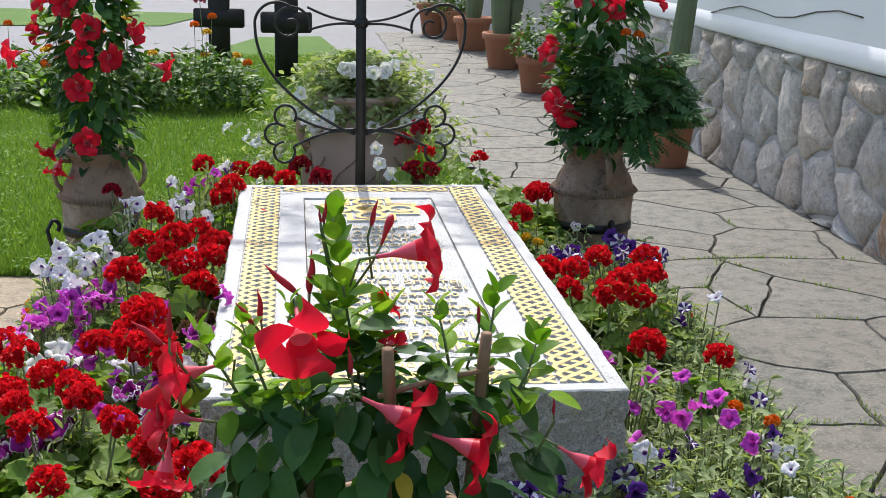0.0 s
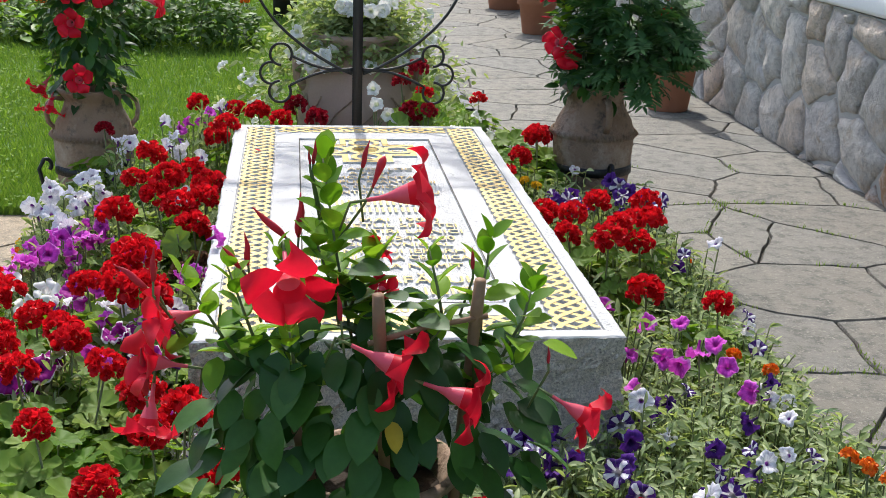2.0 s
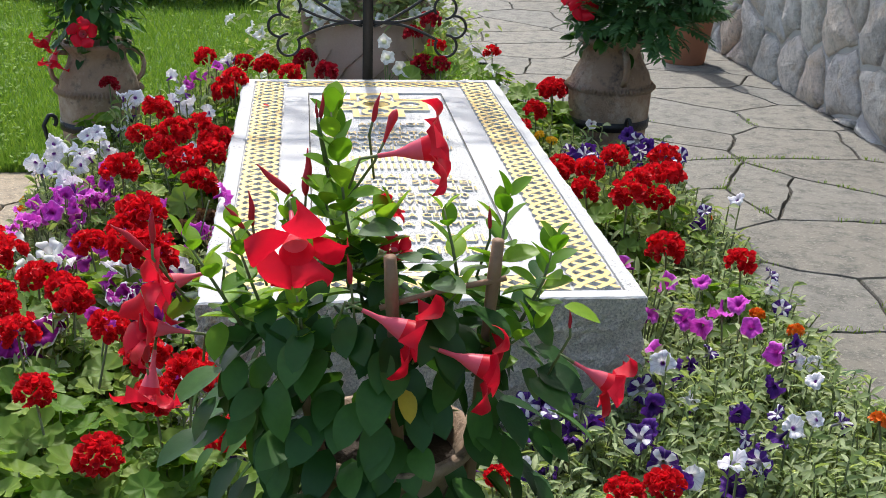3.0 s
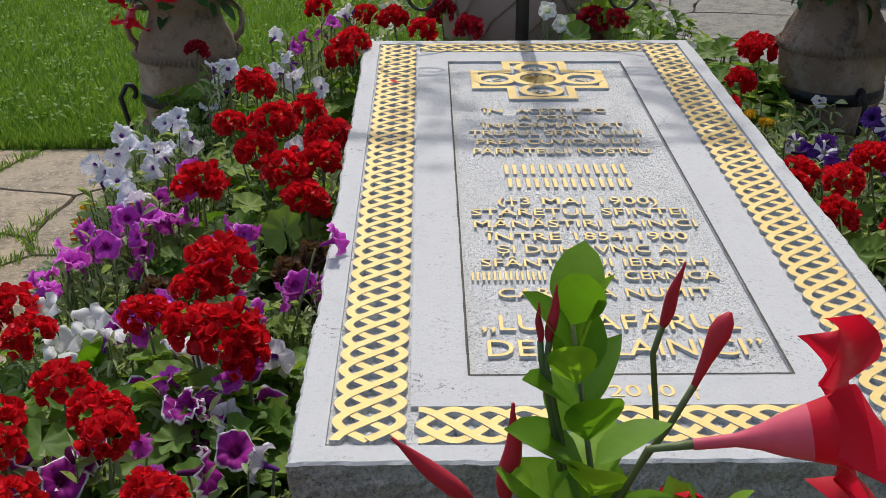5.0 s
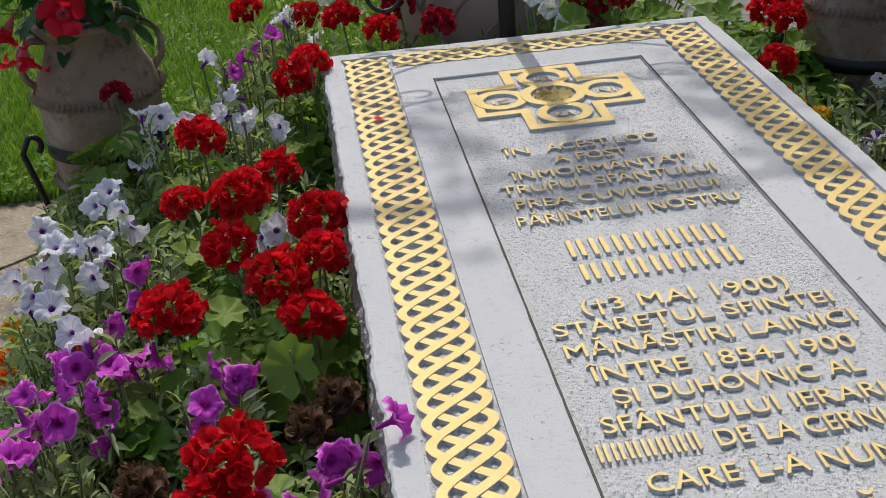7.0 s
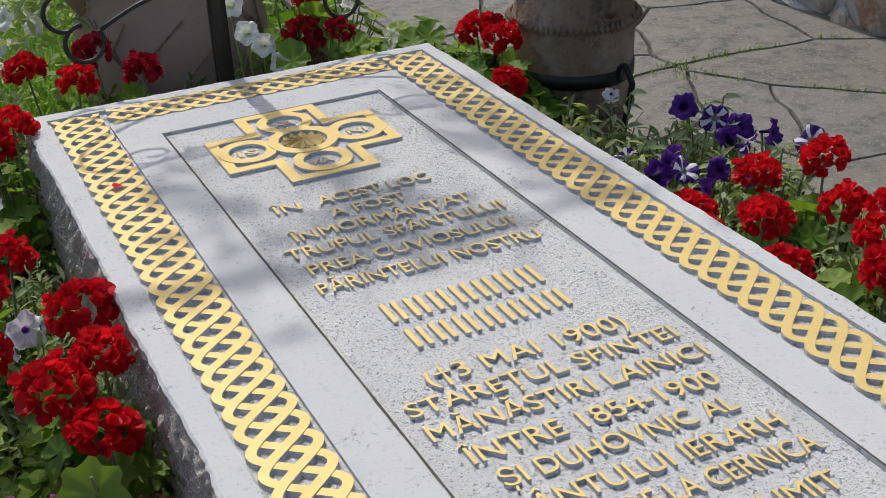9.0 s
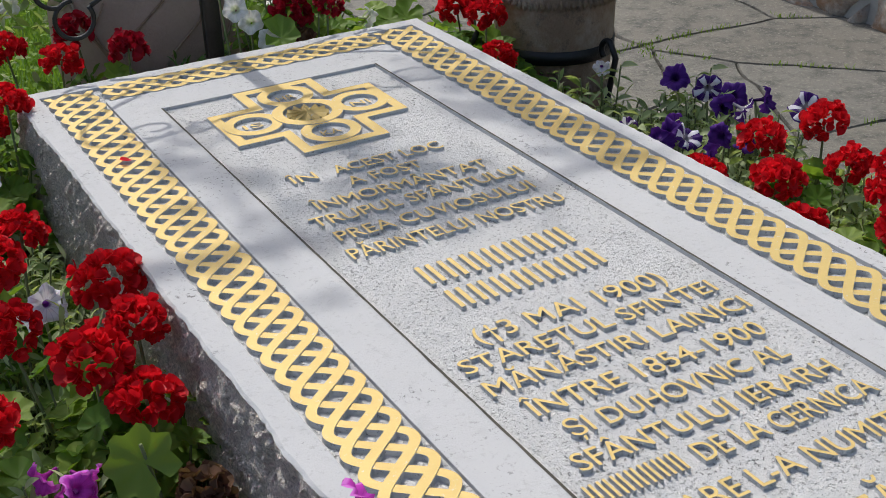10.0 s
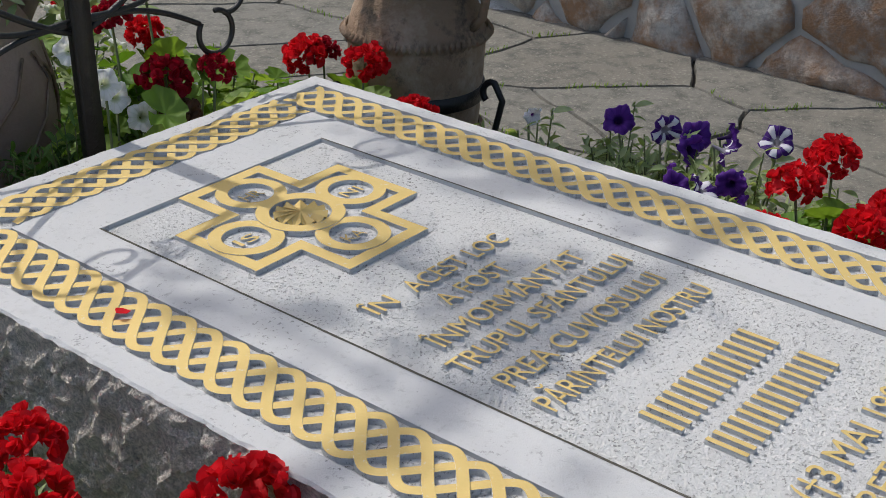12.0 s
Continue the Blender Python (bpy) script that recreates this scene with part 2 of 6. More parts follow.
PET_STAR = petunia_material("dark violet petunia with a white star", (0.30, 0.28, 0.32), (0.055, 0.014, 0.15), (0.06, 0.018, 0.17), (0.78, 0.76, 0.82))
PET_VIOLET = petunia_material("deep violet petunia", (0.02, 0.004, 0.06), (0.075, 0.016, 0.20), (0.10, 0.025, 0.25))
PET_PLAIN = petunia_material("white petunia", (0.55, 0.60, 0.40), (0.80, 0.80, 0.78), (0.82, 0.82, 0.80))

# ---- mesh helpers ----
RNG = random.Random(7)


def mesh_of(bm, material, smooth=True):
    me = bpy.data.meshes.new("mesh")
    bm.to_mesh(me)
    bm.free()
    for m in (material if isinstance(material, (list, tuple)) else [material]):
        me.materials.append(m)
    if smooth:
        me.shade_smooth()
    return me


def raw_mesh(verts, faces, material, smooth=True, uvs=None, slots=None):
    me = bpy.data.meshes.new("mesh")
    me.from_pydata([tuple(v) for v in verts], [], faces)
    for m in (material if isinstance(material, (list, tuple)) else [material]):
        me.materials.append(m)
    if slots:
        me.polygons.foreach_set("material_index", slots)
    if uvs:
        layer = me.uv_layers.new(name="UVMap")
        flat = [c for f in faces for i in f for c in uvs[i]]
        layer.data.foreach_set("uv", flat)
    if smooth:
        me.shade_smooth()
    me.update()
    return me


def put_part(name, me, parent, m=None, label=""):
    """Links a mesh as one part under its thing."""
    ob = new(name, me)
    ob.parent = parent
    if m is not None:
        ob.matrix_basis = m
    return tagged(ob, label)


def part(name, bm, material, parent, label="", smooth=True, m=None):
    return put_part(name, mesh_of(bm, material, smooth), parent, m, label)


def thing(name, at, label, category, group="", kind="", turn=0.0):
    ob = new(name)
    ob.empty_display_size = 0.05
    ob.matrix_basis = pose(*at, 0, 0, turn)
    return tagged(ob, label, category, group, kind)


def add_tube(bm, points, radius, sides=8, flat=1.0):
    """Sweeps a round or flattened bar along points; radius may be a list."""
    pts = [Vector(p) for p in points]
    rings = []
    side = None
    for i, p in enumerate(pts):
        d = (pts[min(i + 1, len(pts) - 1)] - pts[max(i - 1, 0)]).normalized()
        if side is None:
            side = d.cross(Vector((0, 0, 1)) if abs(d.z) < 0.9 else Vector((1, 0, 0))).normalized()
        side = (side - d * side.dot(d)).normalized()
        up = d.cross(side)
        r = radius[i] if isinstance(radius, (list, tuple)) else radius
        rings.append([bm.verts.new(p + side * (r * math.cos(a)) + up * (r * flat * math.sin(a))) for a in (2 * math.pi * k / sides for k in range(sides))])
    for a, b in zip(rings, rings[1:]):
        for k in range(sides):
            bm.faces.new((a[k], a[(k + 1) % sides], b[(k + 1) % sides], b[k]))
    bm.faces.new(rings[0][::-1])
    bm.faces.new(rings[-1])


def tube(points, radius, sides=8, flat=1.0):
    bm = bmesh.new()
    add_tube(bm, points, radius, sides, flat)
    return bm


def lathe(profile, n=40, wobble=0.0):
    """Turns a profile of (radius, height) round the upright axis."""
    bm = bmesh.new()
    rings = []
    for r, z in profile:
        rings.append([bm.verts.new(((r + wobble * noise.noise((3 * math.cos(a), 3 * math.sin(a), z * 8))) * math.cos(a), (r + wobble * noise.noise((3 * math.cos(a), 3 * math.sin(a), z * 8))) * math.sin(a), z)) for a in (2 * math.pi * k / n for k in range(n))])
    for a, b in zip(rings, rings[1:]):
        for k in range(n):
            bm.faces.new((a[k], a[(k + 1) % n], b[(k + 1) % n], b[k]))
    bm.faces.new(rings[0][::-1])
    bm.faces.new(rings[-1])
    return bm


def add_box(bm, x0, x1, y0, y1, z0, z1):
    v = [bm.verts.new((x, y, z)) for z in (z0, z1) for x, y in ((x0, y0), (x1, y0), (x1, y1), (x0, y1))]
    for f in ((3, 2, 1, 0), (4, 5, 6, 7), (0, 1, 5, 4), (1, 2, 6, 5), (2, 3, 7, 6), (3, 0, 4, 7)):
        bm.faces.new([v[i] for i in f])


def box(x0, x1, y0, y1, z0, z1, bevel=0.0):
    bm = bmesh.new()
    add_box(bm, x0, x1, y0, y1, z0, z1)
    if bevel:
        bmesh.ops.bevel(bm, geom=bm.edges[:], offset=bevel, segments=2, affect="EDGES")
    return bm


class Soup:
    """Many small leaves or petals gathered into one mesh."""

    def __init__(self):
        self.v, self.f, self.uv, self.slot = [], [], [], []

    def add(self, verts, faces, m, uvs=None, slot=0):
        n = len(self.v)
        self.v.extend(m @ Vector(p) for p in verts)
        self.f.extend(tuple(i + n for i in f) for f in faces)
        self.uv.extend(uvs or [(0, 0)] * len(verts))
        self.slot.extend([slot] * len(faces))

    def mesh(self, material, uv=False):
        return raw_mesh(self.v, self.f, material, True, self.uv if uv else None, self.slot)


def aim(at, direction, spin=0.0, size=1.0):
    """A pose whose z axis points along direction."""
    q = Vector(direction).normalized().to_track_quat("Z", "Y")
    return Matrix.Translation(at) @ q.to_matrix().to_4x4() @ Matrix.Rotation(spin, 4, "Z") @ Matrix.Scale(size, 4)


def oval_leaf(width=0.5, fold=0.12, droop=0.15, pointed=1.0):
    """A leaf of length 1 along y in the xy plane, folded along its midrib."""
    v, f = [], []
    rows = 6
    for i in range(rows + 1):
        s = i / rows
        w = width * 0.5 * (math.sin(math.pi * s ** 0.85) ** (0.75 if s < 0.6 else pointed))
        z = -droop * s * s
        v += [(-w, s, z + fold * w * 2), (0, s, z), (w, s, z + fold * w * 2)]
    for i in range(rows):
        a = 3 * i
        f += [(a, a + 1, a + 4, a + 3), (a + 1, a + 2, a + 5, a + 4)]
    return v, f


def round_leaf(lobes=7):
    """A scalloped, cupped geranium leaf of radius 1, with its notch at the stalk."""
    v, f = [(0, 0, 0)], []
    n = 28
    for ring, rad in ((0, 0.55), (1, 1.0)):
        for k in range(n):
            a = -math.pi / 2 + 0.22 + (2 * math.pi - 0.44) * k / (n - 1)
            s = 1 + 0.13 * math.cos(lobes * 2 * math.pi * k / (n - 1) + math.pi) * ring
            z = 0.10 * rad * rad * 2 + 0.05 * math.cos(lobes * 2 * math.pi * k / (n - 1)) * rad
            v.append((rad * s * math.cos(a), rad * s * math.sin(a), z))
    for k in range(n - 1):
        f.append((0, 1 + k, 2 + k))
        f.append((1 + k, 1 + n + k, 2 + n + k, 2 + k))
    return v, f


OVAL = oval_leaf(0.55, 0.10, 0.18, 0.8)
LANCE = oval_leaf(0.28, 0.15, 0.25, 1.0)
ROUND = round_leaf()
PETAL = ([(0, 0, 0), (-0.42, 0.45, 0.10), (0.42, 0.45, 0.10), (-0.46, 0.85, 0.22), (0, 0.62, 0.02), (0.46, 0.85, 0.18), (-0.12, 1.02, 0.12), (0.18, 0.98, 0.20)],
         [(0, 4, 1), (0, 2, 4), (1, 4, 3), (2, 5, 4), (3, 4, 6), (4, 7, 6), (4, 5, 7)])


def rand_dir(rng, up=0.0):
    while True:
        d = Vector((rng.uniform(-1, 1), rng.uniform(-1, 1), rng.uniform(-1, 1)))
        if 0.1 < d.length < 1:
            d.normalize()
            d.z += up
            return d.normalized()


def leaf_pose(at, out, tilt, size, rng, roll=0.4):
    """A leaf at a place that points outwards along out and lies at a tilt."""
    flat = Vector((out[0], out[1], 0))
    yaw = math.atan2(-flat.x, flat.y) if flat.length > 1e-4 else rng.uniform(0, 6.28)
    return Matrix.Translation(at) @ Euler((tilt, rng.uniform(-roll, roll), yaw), "XYZ").to_matrix().to_4x4() @ Matrix.Scale(size, 4)

# ---- the setting ----
G = -0.12   # level of paths and lawn
H = 0.42    # top of the grave slab
LEN = 2.365
EDGE = 0.493  # the slab reaches from x = -0.5 to here


def sheet(name, outline, z, material, label, category):
    ob = new(name, raw_mesh([(x, y, z) for x, y in outline], [tuple(range(len(outline)))], material, False))
    return tagged(ob, label, category, kind="structure")


sheet("ground", [(-900, -900), (900, -900), (900, 900), (-900, 900)], G - 0.05, GROUND, "wide green ground under the garden and its paths", "ground")
sheet("lawn", [(-12, 2.9), (-1.2, 2.9), (-0.9, 3.2), (0.8, 3.2), (0.86, 5.6), (0.45, 11.3), (0.28, 13.2), (0.10, 15.2), (-0.75, 15.0), (-1.3, 12.9), (-3.5, 11.4), (-12, 8.0)], G, GROUND, "sunlit mown green lawn beside the flagged path", "lawn")
sheet("road", [(-12, 8.1), (-3.5, 11.5), (-1.3, 12.95), (0.29, 12.95), (0.44, 11.3), (0.85, 5.6), (0.925, 5.6), (0.925, 16.0), (2.6, 16.0), (2.6, 29.0), (-12, 29.0)], G - 0.008, FAR_PATH, "pale grey paved path crossing behind the garden", "path")
sheet("lawn_strip", [(-12, 15.5), (-2.2, 16.6), (-1.6, 19.2), (-12, 21.0)], G + 0.004, GROUND, "strip of green lawn between pale paths", "lawn")
sheet("soil_bed", [(-1.22, -1.7), (0.98, -1.7), (1.12, 0.2), (1.22, 1.4), (1.2, 2.75), (0.72, 3.75), (-0.5, 3.35), (-1.0, 2.9), (-1.28, 2.0), (-1.22, 0.9)], G + 0.03, SOIL, "dark soil of the flower bed round the slab", "flower bed")

# the wall of the house: rough stone foot, mortar and white plaster above
WALL_X, WALL_TOP = 2.62, 0.80
wall_bm = bmesh.new()
add_box(wall_bm, WALL_X + 0.018, WALL_X + 0.5, -6.0, 26.0, G - 0.1, WALL_TOP - 0.04)
wall = new("wall_east", mesh_of(wall_bm, MORTAR, False))
tagged(wall, "low wall foot of mixed grey and brown field stones", "wall", kind="structure")
upper = bmesh.new()
add_box(upper, WALL_X - 0.012, WALL_X + 0.5, -6.0, 26.0, WALL_TOP + 0.10, 6.0)
upper_wall = tagged(new("wall_east_plaster", mesh_of(upper, PLASTER, False)), "smooth white plastered house wall above the stone foot", "wall", kind="structure")
ledge_bm = bmesh.new()
prof = [(WALL_X + 0.5, WALL_TOP - 0.036), (WALL_X + 0.01, WALL_TOP - 0.036), (WALL_X - 0.014, WALL_TOP - 0.026), (WALL_X - 0.020, WALL_TOP - 0.010), (WALL_X - 0.016, WALL_TOP + 0.03), (WALL_X - 0.012, WALL_TOP + 0.10), (WALL_X + 0.5, WALL_TOP + 0.10)]
rows = []
for i in range(81):
    y = -6.0 + 32.0 * i / 80
    rows.append([ledge_bm.verts.new((x, y, z + 0.008 * noise.noise((y * 2.1, x * 4, 1)))) for x, z in prof])
for a, b in zip(rows, rows[1:]):
    for k in range(len(prof) - 1):
        ledge_bm.faces.new((a[k], b[k], b[k + 1], a[k + 1]))
tagged(new("trim", mesh_of(ledge_bm, PLASTER)), "sloping white plaster ledge over the stone foot", "ledge", kind="structure")
cable = tube([(WALL_X - 0.016, 3.55 + 0.3 * i, 1.04 + 0.03 * math.sin(i * 1.3) - 0.015 * i) for i in range(9)], 0.004, 6)
tagged(new("cable", mesh_of(cable, IRON)), "thin dark cable fixed along the white wall", "cable")

# ---- the grave slab ----
slab = thing("grave_slab", (0, 0, 0), "pale marble grave slab with gilded knotwork, cross and lettering", "grave slab")


def clamp(v, a, b):
    return max(a, min(b, v))


def slab_body():
    bm = bmesh.new()
    step = 0.012
    outline = []
    for (xa, ya), (xb, yb) in (((-0.5, 0), (EDGE, 0)), ((EDGE, 0), (EDGE, LEN)), ((EDGE, LEN), (-0.5, LEN)), ((-0.5, LEN), (-0.5, 0))):
        n = max(1, round(math.hypot(xb - xa, yb - ya) / step))
        outline += [(xa + (xb - xa) * i / n, ya + (yb - ya) * i / n) for i in range(n)]
    rings = []
    levels = [G - 0.02] + [0.03 + 0.012 * k for k in range(31)] + [H - 0.016, H - 0.009, H - 0.004, H]
    for z in levels:
        ring = []
        for x, y in outline:
            nx = -1 if x < -0.49999 else (1 if x > EDGE - 1e-5 else 0)
            ny = -1 if y < 1e-5 else (1 if y > LEN - 1e-5 else 0)
            deep = clamp((H - z) / 0.03, 0, 1)
            amp = 0.004 * noise.noise((x * 6, y * 6, z * 6)) + (0.009 * noise.noise((x * 22, y * 22, z * 25)) + 0.009 * noise.noise((x * 75, y * 75, z * 75))) * (0.25 + 0.75 * deep) - 0.004
            if z >= H - 0.001:
                amp -= 0.004 + 0.004 * max(0, noise.noise((x * 30, y * 30, 5)))
            ring.append(bm.verts.new((x + nx * amp, y + ny * amp, z)))
        rings.append(ring)
    for z, inset in ((H, 0.0), (H - 0.0072, 0.0005), (H - 0.0076, 0.010)):
        rings.append([bm.verts.new((clamp(x, -0.450 + inset, 0.450 - inset), clamp(y, 0.046 + inset, 2.318 - inset), z)) for x, y in outline])
    n = len(outline)
    for j, (a, b) in enumerate(zip(rings, rings[1:])):
        for k in range(n):
            f = bm.faces.new((a[k], a[(k + 1) % n], b[(k + 1) % n], b[k]))
            f.material_index = 0 if j < len(levels) - 2 else (1 if j <= len(levels) else 2)
    bmesh.ops.remove_doubles(bm, verts=bm.verts[:], dist=0.0004)
    edge = [e for e in bm.edges if e.is_boundary and e.verts[0].co.z > 0.3]
    for f in bmesh.ops.edgeloop_fill(bm, edges=edge)["faces"]:
        f.material_index = 2
    bmesh.ops.recalc_face_normals(bm, faces=bm.faces[:])
    return bm


part("body", slab_body(), [MARBLE_SIDE, MARBLE, MARBLE_ROUGH], slab, smooth=False)

# smooth band between the gilded border and the tooled panel
band = bmesh.new()
Z0, Z1 = H - 0.0118, H - 0.0005
for x0, x1, y0, y1 in ((-0.334, -0.245, 0.152, 2.220), (0.245, 0.330, 0.152, 2.220), (-0.2449, 0.2449, 0.152, 0.245), (-0.2449, 0.2449, 2.113, 2.220)):
    add_box(band, x0, x1, y0, y1, Z0, Z1)
part("smooth_band", band, MARBLE, slab, "smooth pale marble band", smooth=False)


# thin dark strips mark the joint round the tooled panel
for x0, x1, y0, y1 in ((-0.2485, -0.2450, 0.245, 2.113), (0.2450, 0.2485, 0.245, 2.113), (-0.2485, 0.2485, 0.2415, 0.2450)):
    line_bm = bmesh.new()
    count = 60
    rows = []
    for i in range(count + 1):
        u = i / count
        if x1 - x0 < y1 - y0:
            y = y0 + (y1 - y0) * u
            q = 0.0013 * noise.noise((y * 40, x0, 1))
            rows.append([line_bm.verts.new((x0 + q, y, Z1 + 0.0004)), line_bm.verts.new((x1 + 0.0005, y, Z1 + 0.0004))])
        else:
            x = x0 + (x1 - x0) * u
            q = 0.0013 * noise.noise((x * 40, y0, 1))
            rows.append([line_bm.verts.new((x, y0 + q, Z1 + 0.0008)), line_bm.verts.new((x, y1 + 0.0005, Z1 + 0.0008))])
    for a, b in zip(rows, rows[1:]):
        line_bm.faces.new((a[0], a[1], b[1], b[0]))
    part("joint", line_bm, JOINT, slab, "thin dark line along the joint", smooth=False)


def knot_border(length, amp, pitch, width, h):
    """Four plaited flat strands along y, centred on x = 0; stone below, gilding on top."""
    verts, faces, slots = [], [], []
    rows = max(2, round(length / pitch))
    period = 4 * length / rows
    steps = rows * 12
    for strand in range(4):
        base = len(verts)
        for i in range(steps + 1):
            s = length * i / steps
            ph = 2 * math.pi * s / period + strand * math.pi / 2
            x = amp * math.asin(0.78 * math.sin(ph)) / math.asin(0.78)
            dx = amp * 2 * math.pi / period * 0.78 * math.cos(ph) / (math.asin(0.78) * math.sqrt(1 - (0.78 * math.sin(ph)) ** 2))
            tx, ty = dx / math.hypot(dx, 1), 1 / math.hypot(dx, 1)
            z = h + 0.0009 * math.cos(ph)
            w = width / 2
            verts += [(x - ty * w * 1.12, s + tx * w * 1.12, H - 0.0125), (x - ty * w, s + tx * w, z), (x + ty * w, s - tx * w, z), (x + ty * w * 1.12, s - tx * w * 1.12, H - 0.0125)]
        for i in range(steps):
            a, b = base + 4 * i, base + 4 * i + 4
            for k in range(3):
                faces.append((a + k, a + k + 1, b + k + 1, b + k))
                slots.append(1 if k == 1 else 0)
        for a in (base, base + 4 * steps):
            faces.append((a, a + 1, a + 2, a + 3))
            slots.append(0)
    return raw_mesh(verts, faces, [MARBLE_ROUGH, GOLD], False, None, slots)


KNOT_TOP = H + 0.0015
side_knots = knot_border(2.245, 0.0455, 0.0515, 0.0146, KNOT_TOP)
end_knots = knot_border(0.650, 0.0425, 0.0515, 0.0146, KNOT_TOP)
for x in (-0.392, 0.389):
    put_part("knot_border", side_knots, slab, pose(x, 0.058, 0), "gilded plaited border")
for y in (0.098, 2.268):
    put_part("knot_border", end_knots, slab, pose(0.3275, y, 0, 0, 0, 90), "gilded plaited border")


def flat_relief(loops, z0, z1, bevel=0.0012):
    """A raised flat ring between an outer and an inner outline: stone sides, gilded top."""
    verts, faces, slots = [], [], []
    outer, inner = loops
    n = len(outer)
    for z, ring in ((z0, outer), (z1, outer), (z1, inner), (z0, inner)):
        verts += [(x, y, z) for x, y in ring]
    for j in range(3):
        for k in range(n):
            a, b = j * n + k, j * n + (k + 1) % n
            faces.append((a, b, b + n, a + n))
            slots.append(1 if j == 1 else 0)
    return raw_mesh(verts, faces, [MARBLE_ROUGH, GOLD], False, None, slots)


def ring_of(cx, cy, r, n=40):
    return [(cx + r * math.cos(2 * math.pi * k / n), cy + r * math.sin(2 * math.pi * k / n)) for k in range(n)]


def plus(cx, cy, long_x, long_y, half):
    return [(cx + x, cy + y) for x, y in ((-half, -long_y), (half, -long_y), (half, -half), (long_x, -half), (long_x, half), (half, half), (half, long_y), (-half, long_y), (-half, half), (-long_x, half), (-long_x, -half), (-half, -half))]


CX, CY = -0.005, 1.916
emblem = put_part("cross_relief", flat_relief((plus(CX, CY, 0.183, 0.190, 0.090), plus(CX, CY, 0.161, 0.168, 0.068)), H - 0.012, H + 0.0005), slab, None, "raised gilded cross outline")
field = plus(CX, CY, 0.160, 0.167, 0.067)
put_part("field", raw_mesh([(x, y, H - 0.0060) for x, y in field], [tuple(range(12))], MARBLE_ROUGH, False), emblem)
for dx, dy in ((0.118, 0), (-0.118, 0), (0, 0.114), (0, -0.114)):
    put_part("medallion", flat_relief((ring_of(CX + dx, CY + dy, 0.059), ring_of(CX + dx, CY + dy, 0.038)), H - 0.012, H + 0.0018), emblem, None, "gilded round medallion ring")
put_part("medallion", flat_relief((ring_of(CX, CY, 0.072), ring_of(CX, CY, 0.050)), H - 0.012, H + 0.0031), emblem, None, "gilded central ring")
rv, rf = [(CX, CY, H + 0.004)], []
for k in range(12):
    a, b, c = 2 * math.pi * k / 12, 2 * math.pi * (k + 0.5) / 12, 2 * math.pi * (k + 0.98) / 12
    i = len(rv)
    for ang, rad, z in ((a - 0.35, 0.024, H + 0.002), (a, 0.043, H - 0.006), (b, 0.044, H + 0.004), (c, 0.043, H - 0.006), (c - 0.35, 0.024, H + 0.002)):
        rv.append((CX + rad * math.cos(ang), CY + rad * math.sin(ang), z))
    rf += [(0, i, i + 1, i + 2), (0, i + 2, i + 3, i + 4)]
put_part("rosette", raw_mesh(rv, rf, GOLD, False), emblem, None, "gilded turning rosette")


def letters(name, text, x0, x1, y, height, depth=0.0115, z=H - 0.012, flat=False):
    """One line of raised capitals from x0 to x1 on the baseline y."""
    cu = bpy.data.curves.new("line", "FONT")
    cu.body, cu.extrude, cu.resolution_u = text, 0.5, 3
    tmp = new("line", cu)
    dg = bpy.context.evaluated_depsgraph_get()
    me = bpy.data.meshes.new_from_object(tmp.evaluated_get(dg))
    bpy.data.objects.remove(tmp)
    bpy.data.curves.remove(cu)
    co = np.empty(len(me.vertices) * 3)
    me.vertices.foreach_get("co", co)
    co = co.reshape(-1, 3)
    lo, hi = co.min(0), co.max(0)
    co[:, 0] = x0 + (co[:, 0] - lo[0]) * (x1 - x0) / (hi[0] - lo[0])
    co[:, 1] = y + co[:, 1] * height / 0.70
    co[:, 2] = z + (co[:, 2] > 0) * depth
    me.vertices.foreach_set("co", co.ravel())
    me.materials.clear()
    me.materials.append(MARBLE_ROUGH)
    me.materials.append(GOLD)
    me.update()
    for p in me.polygons:
        p.material_index = 1 if flat or abs(p.normal.z) > 0.7 else 0
        p.use_smooth = False
    return put_part(name, me, slab, None, "raised gilded capitals")


def letter_bars(count, x0, x1, y, height):
    """Plain raised strokes where a person's name stands."""
    bm = bmesh.new()
    w = (x1 - x0) / count
    for k in range(count):
        a = x0 + w * k
        add_box(bm, a + 0.12 * w, a + 0.32 * w, y, y + height, H - 0.012, H - 0.0005)
        add_box(bm, a + 0.58 * w, a + 0.78 * w, y, y + height, H - 0.012, H - 0.0005)
    bm.normal_update()
    for f in bm.faces:
        f.material_index = 1 if f.normal.z > 0.5 else 0
    return part("name_bars", bm, [MARBLE_ROUGH, GOLD], slab, "raised gilded bars", smooth=False)


